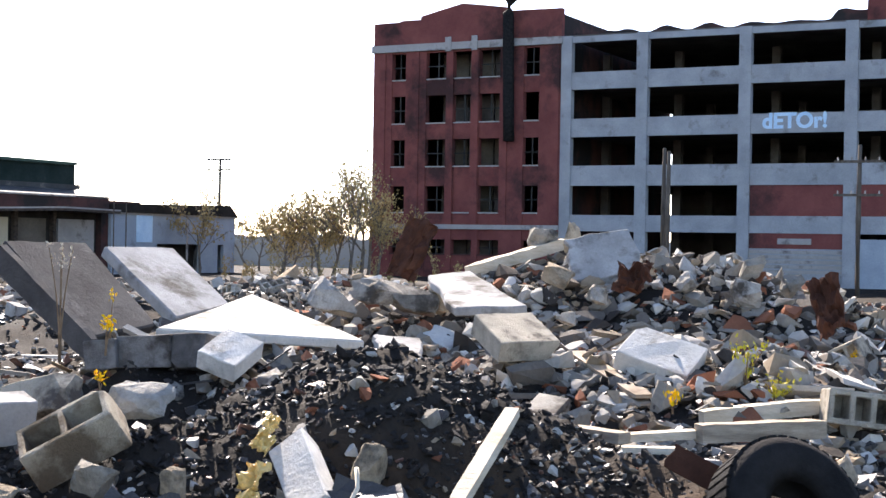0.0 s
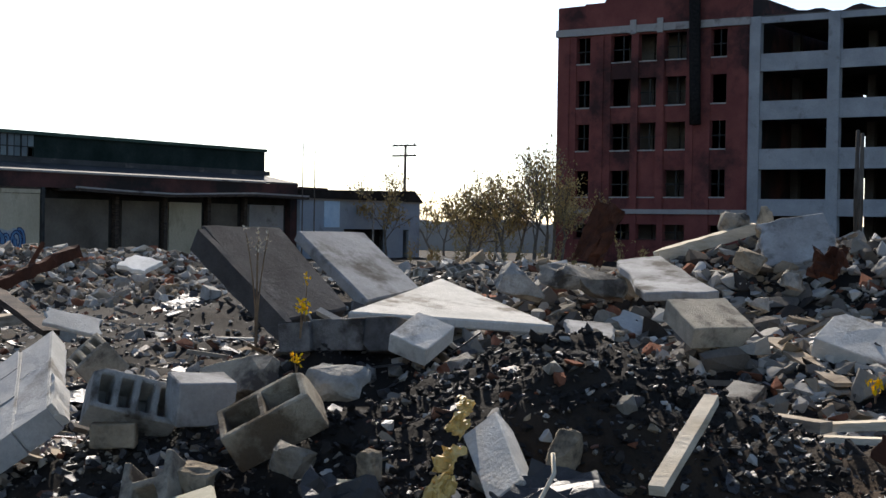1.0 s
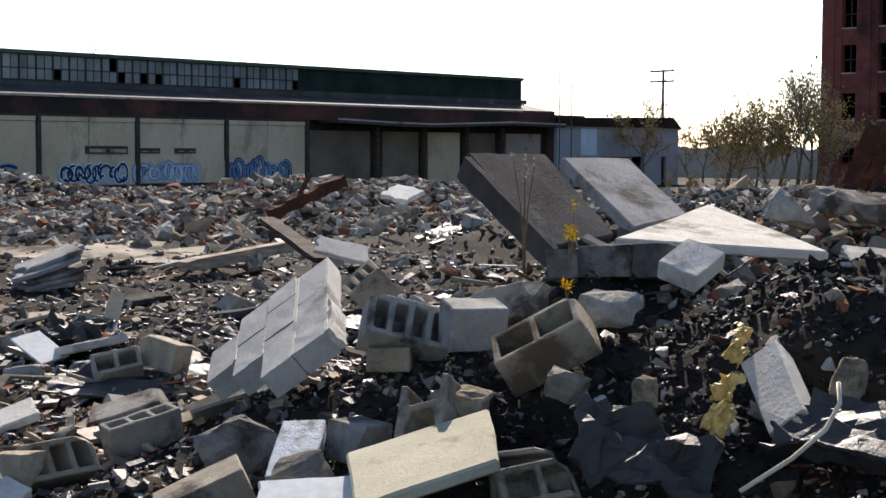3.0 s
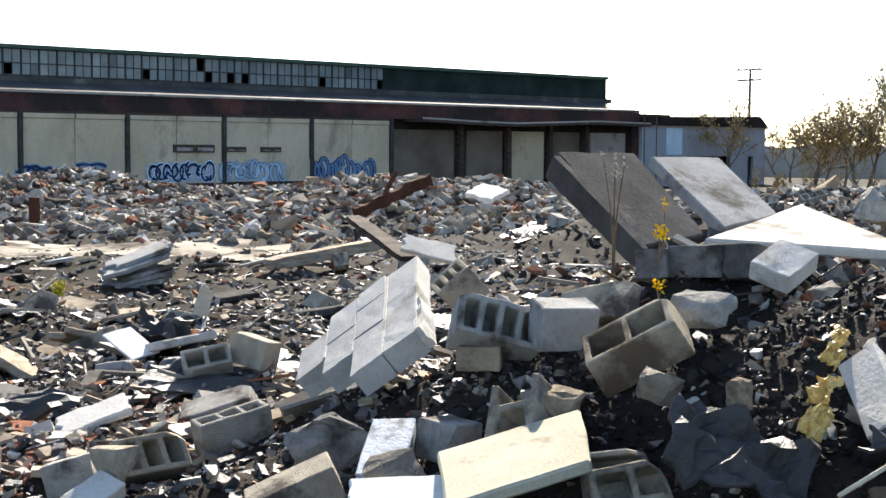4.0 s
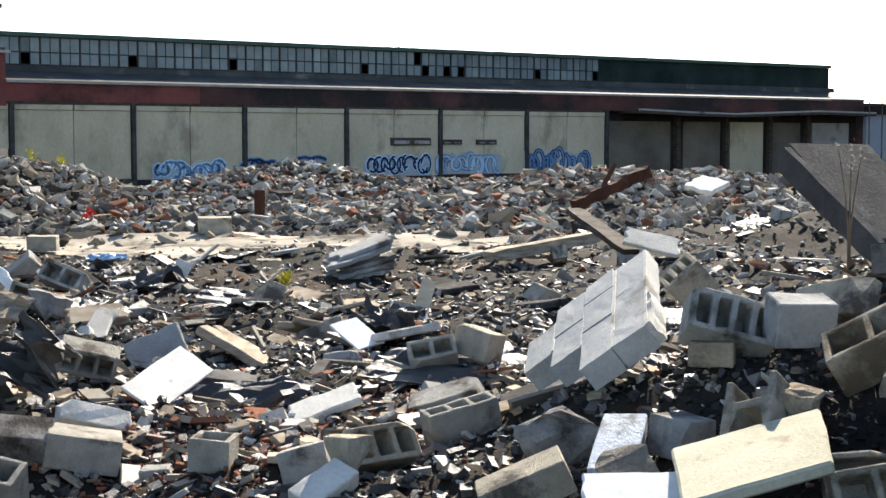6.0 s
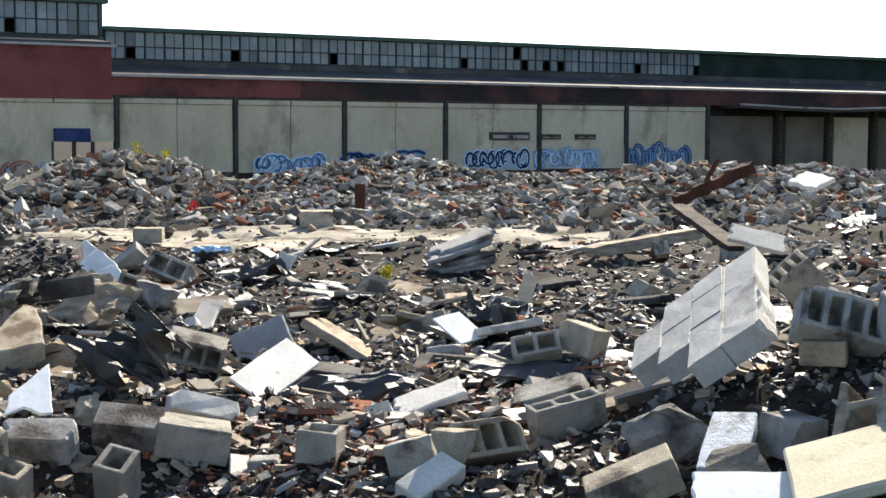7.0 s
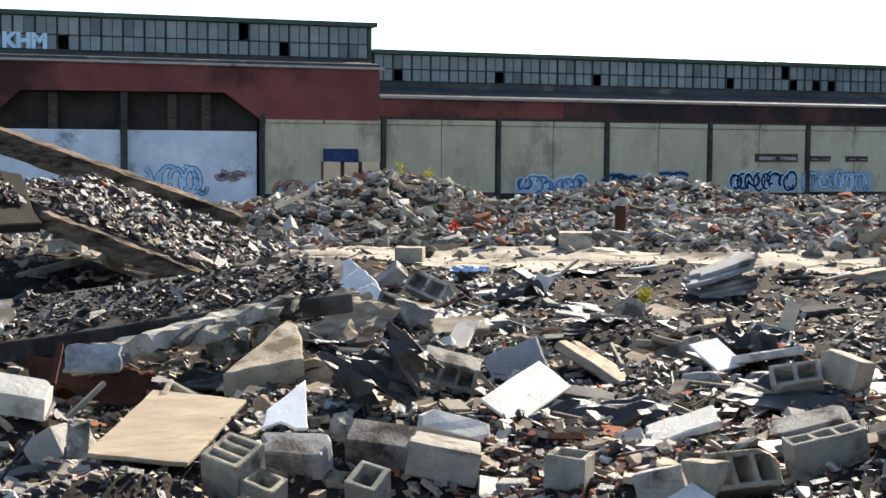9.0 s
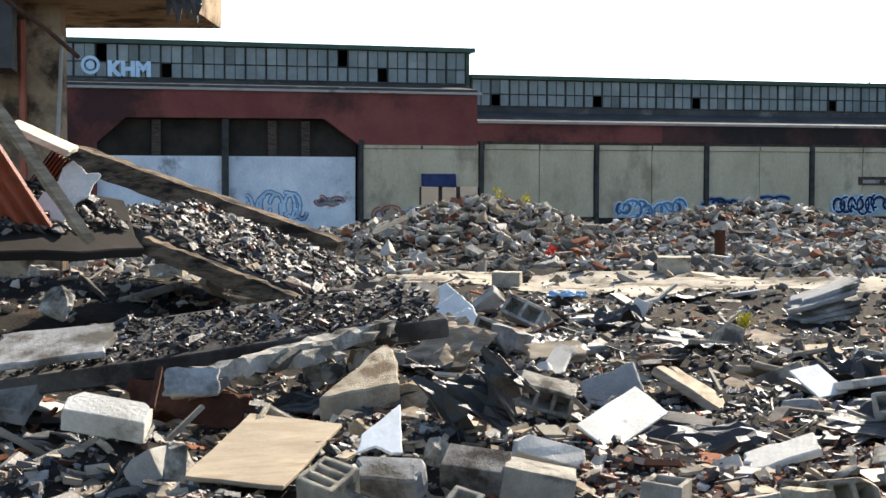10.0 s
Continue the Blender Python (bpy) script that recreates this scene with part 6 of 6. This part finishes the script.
tuft((-5.70, 6.47, 1.03), 0.7, 4, 1, M_SEED, M_STEM, "tall dry weed with pale fluffy seed heads", leaf=0.013, spread=0.12, heads=0.2)
tuft((-5.38, 6.49, 1.09), 0.17, 3, 2, M_FLOWER, M_STEM, "weed with bright yellow flowers", "flowering_weed", 0.02, 0.3, 0.22)
tuft((-5.49, 6.66, 1.17), 0.28, 1, 3, M_FLOWER, M_STEM, "slender weed with yellow flowers", "flowering_weed", 0.018, 0.1, 0.12)
tuft((-4.42, 5.34, 1.02), 0.09, 2, 4, M_FLOWER, M_STEM, "small weed with orange-yellow leaves", "flowering_weed", 0.014, 0.3, 0.3)
tuft((-35.26, 11.46, 0.80), 0.85, 6, 5, M_LEAF_YELLOW, M_STEM, "yellow-leaved weed growing on the heap", leaf=0.06, spread=0.25, heads=0.7)
tuft((-35.05, 12.07, 0.79), 0.7, 4, 6, M_LEAF_YELLOW, M_STEM, "yellow-leaved weed growing on the heap", leaf=0.06, spread=0.25, heads=0.7)
tuft((-2.38, 8.84, 0.87), 0.3, 8, 7, M_LEAF_YELLOW, M_STEM, "yellow-green weed among rubble", leaf=0.022, spread=0.5, heads=0.7)
tuft((-2.20, 8.89, 0.77), 0.2, 8, 8, M_LEAF_YELLOW, M_STEM, "yellow-green weed among rubble", leaf=0.02, spread=0.6, heads=0.7)
tuft((-2.99, 14.69, 0.56), 0.2, 4, 9, M_FLOWER, M_STEM, "yellow flowering weed among rubble", "flowering_weed", 0.02, 0.4, 0.4)
tuft((-16.30, 8.40, -0.11), 0.22, 16, 10, M_LEAF_YELLOW, M_STEM, "clump of green grass on the earth", leaf=0.03, spread=0.5, heads=0.9)
tuft((-2.42, 7.61, 0.86), 0.08, 2, 11, M_FLOWER, M_STEM, "orange flowers low in the rubble", "flowering_weed", 0.022, 0.3, 0.3)


def tree(at, tall, seed, leaves, leaf=0.12, spread=0.5, label="bare autumn tree with thin yellowing leaves", material=None):
    at = (at[0], at[1], float(height(at[0], at[1])) - 0.1)
    rng = random.Random(seed)
    t = thing("tree", label, "tree", "trees beyond the lot", at=pose(*at))
    trunk, limbs, crown = bmesh.new(), bmesh.new(), bmesh.new()
    tips = []

    def grow(bm, p, d, length, r, level):
        pts, rad = [p.copy()], [r]
        for k in range(4):
            d = (d + Vector([rng.gauss(0, 0.12) for _ in range(3)]) + Vector((0, 0, 0.04))).normalized()
            p = p + d * length / 4
            pts.append(p.copy())
            rad.append(r * (1 - 0.16 * (k + 1)))
            if level < 4 and k > 0:
                for _ in range(2 if level < 3 else 1):
                    q = (d + Vector((rng.gauss(0, spread), rng.gauss(0, spread), rng.uniform(0, 0.35)))).normalized()
                    grow(limbs, p, q, length * rng.uniform(0.45, 0.7), rad[-1] * 0.55, level + 1)
            if level >= 3:
                tips.append(p.copy())
        add_tube(bm, pts, [max(q, 0.02) for q in rad], 5 if level < 2 else 3)

    grow(trunk, Vector((0, 0, -0.3)), Vector((0, 0, 1)), tall * 0.55, tall * 0.022, 1)
    for _ in range(leaves):
        c = rng.choice(tips) + Vector([rng.gauss(0, 0.25) for _ in range(3)])
        q = Euler([rng.uniform(0, 6) for _ in range(3)]).to_matrix()
        s = leaf * rng.uniform(0.5, 1.2)
        crown.faces.new([crown.verts.new(c + q @ Vector(v)) for v in ((-s, 0, 0), (0, -s * 0.6, 0.2 * s), (s, 0, 0), (0, s * 0.6, 0.2 * s))])
    part("trunk", trunk, M_BARK, t)
    part("branchwork", limbs, M_BARK, t)
    part("crown", crown, material or M_LEAF, t)
    return t


tree((-49.48, 82.31, 0.36), 8.2, 1, 500, 0.13)
tree((-53.11, 84.77, 0.30), 6.6, 2, 2200, 0.09)
tree((-53.27, 82.30, 0.32), 5.4, 3, 1800, 0.09)
tree((-47.42, 81.21, 0.40), 6.0, 4, 2000, 0.09)
tree((-69.33, 97.99, 0.44), 6.2, 5, 500, 0.14)
tree((-71.45, 102.61, 0.39), 5.6, 6, 500, 0.14)
tree((-66.40, 87.74, 0.53), 6.4, 7, 700, 0.13, label="small leafy autumn tree behind the grey building")
tree((-58.22, 87.42, 0.21), 4.8, 8, 1200, 0.09)
tree((-93.85, 57.38, 5.31), 9.5, 9, 300, 0.13)
for k, (x0, y0, tall, leaves) in enumerate(((-51.2, 80.2, 6.6, 1100), (-50.2, 84.5, 7.4, 900), (-54.6, 81.0, 5.2, 900), (-48.6, 79.6, 7.0, 500), (-56.4, 84.0, 4.6, 700))):
    tree((x0, y0, 0), tall, 20 + k, leaves, 0.11, 0.6, "leafy autumn tree, yellow-brown, beside the factory")
for k in range(16):
    a = 0.3 + k * 0.41
    x0, y0, z0 = (-49.15, 77.81, 0.41)
    tuft((x0 + (k - 7) * 1.1 + 0.4 * math.sin(k * 7), y0 + 2.2 * math.sin(k * 3), float(height(x0, y0))), 1.8 + 0.8 * math.sin(k * 5), 9, 40 + k, M_LEAF, M_STEM, "tangled brown brush at the edge of the lot", "bush", 0.1, 0.45, 0.85)


# ---- poles, the grey building, far wall ----
def utility_pole(at, tall, arms, label):
    p = thing("utility_pole", label, "utility pole", "utility poles", at=pose(*at))
    bm = bmesh.new()
    add_tube(bm, [(0, 0, -1), (0, 0, tall * 0.5), (0.03, 0, tall)], [0.17, 0.14, 0.1], 8)
    part("pole", bm, M_POLE, p, smooth=True)
    for z in arms:
        arm = part("crossarm", box_bm(-1.3, 1.3, -0.2, -0.09, z - 0.07, z + 0.07), M_POLE, p)
        for k in range(4):
            bm = bmesh.new()
            add_tube(bm, [(-1.1 + k * 0.73, -0.14, z + 0.07), (-1.1 + k * 0.73, -0.14, z + 0.24)], [0.05, 0.035], 6)
            part("insulator", bm, M_STONE_BAND, arm)
    return p


x0, y0, z0 = (-26.11, 75.61, 1.16)
utility_pole((x0, y0, -0.6), 7.6, (), "plain weathered timber pole before the factory")
x0, y0, z0 = (-26.50, 76.00, 1.15)
utility_pole((x0, y0, -0.6), 7.8, (), "second timber pole strapped beside the first")
x0, y0, z0 = (-17.00, 80.23, 1.34)
utility_pole((x0, y0, -0.6), 8.1, (5.4, 7.2), "timber pole with two crossarms before the factory")
x0, y0, z0 = (-77.22, 104.62, 1.31)
utility_pole((x0, y0, -0.6), 9.6, (8.6, 9.5), "distant timber utility pole with two crossarms")
for k, (x0, y0, z0) in enumerate(((-61.55, 72.40, 7.01), (-60.96, 72.89, 6.54))):
    bm = bmesh.new()
    add_tube(bm, [(0, 0, -0.6), (0, 0, z0)], [0.05, 0.03], 6)
    solo("antenna_mast", bm, M_POLE, "thin aerial mast behind the grey building", "antenna mast", pose(x0, y0, 0), "aerial masts")


def grey_building():
    house = thing("grey_building", "low blue-grey rendered building with dark roof edge", "building")
    x = WALL_X
    part("wall", box_bm(x - 0.3, x, 80.9, 95.6, 1.5, 3.7), M_GREY_WALL, house)
    for y0, y1 in ((80.9, 86.0), (91.2, 93.4), (94.2, 95.6)):
        part("wall", box_bm(x - 0.3, x - 0.02, y0, y1, -1.2, 1.5), M_GREY_WALL, house)
    part("door", box_bm(x - 0.05, x + 0.03, 83.6, 85.4, 1.6, 3.66), M_SPRAY_PALE, house, "pale blue patch of wall")
    part("pipe", box_bm(x, x + 0.08, 89.4, 89.55, 0.2, 3.7), M_STONE_BAND, house)
    part("inner_wall", box_bm(x - 4, x - 3.8, 80.9, 95.6, -1.2, 1.6), M_DARK, house)
    part("roof", prism(bmesh.new(), [(80.9, 3.7), (95.7, 3.7), (95.2, 4.1), (94.6, 4.55), (80.9, 4.3)], x - 12, x + 0.25, "x"), M_SOOT, house, "dark tarred roof edge")
    part("end_wall", box_bm(x - 12, x - 0.3, 95.3, 95.6, -1.2, 3.7), M_GREY_WALL, house)
    part("cornice", box_bm(x, x + 0.1, 80.9, 95.6, 3.55, 3.7), M_STONE_BAND, house)


grey_building()
# far wall in the same haze-paled colour
solo("far_wall", box_bm(-120, -57, 128, 128.5, -1.2, 1.9), M_HAZE, "low brick boundary wall in the distance, paled for haze", "wall")
# line of distant woods beyond the lot, haze put into its grey colour
bm = bmesh.new()
pts = [(-420 + i * 6.0, 4 + 2.2 * noise.noise(Vector((i * 0.5, 0, 0))) + 1.2 * noise.noise(Vector((i * 2.1, 3, 0)))) for i in range(141)]
prism(bm, [(-420, -2)] + pts + [(420, -2)], 330, 333, "y")
solo("backdrop", bm, M_HAZE, "line of distant trees, paled grey-brown for haze", "backdrop", kind="structure")

scatter("rubble", "larger broken concrete on the heaps before the factory", M_RUBBLE, 1500, 11, 22, lambda r, g: g.uniform(0.12, 0.34), 41, yaw=(10, 34), power=0.8)
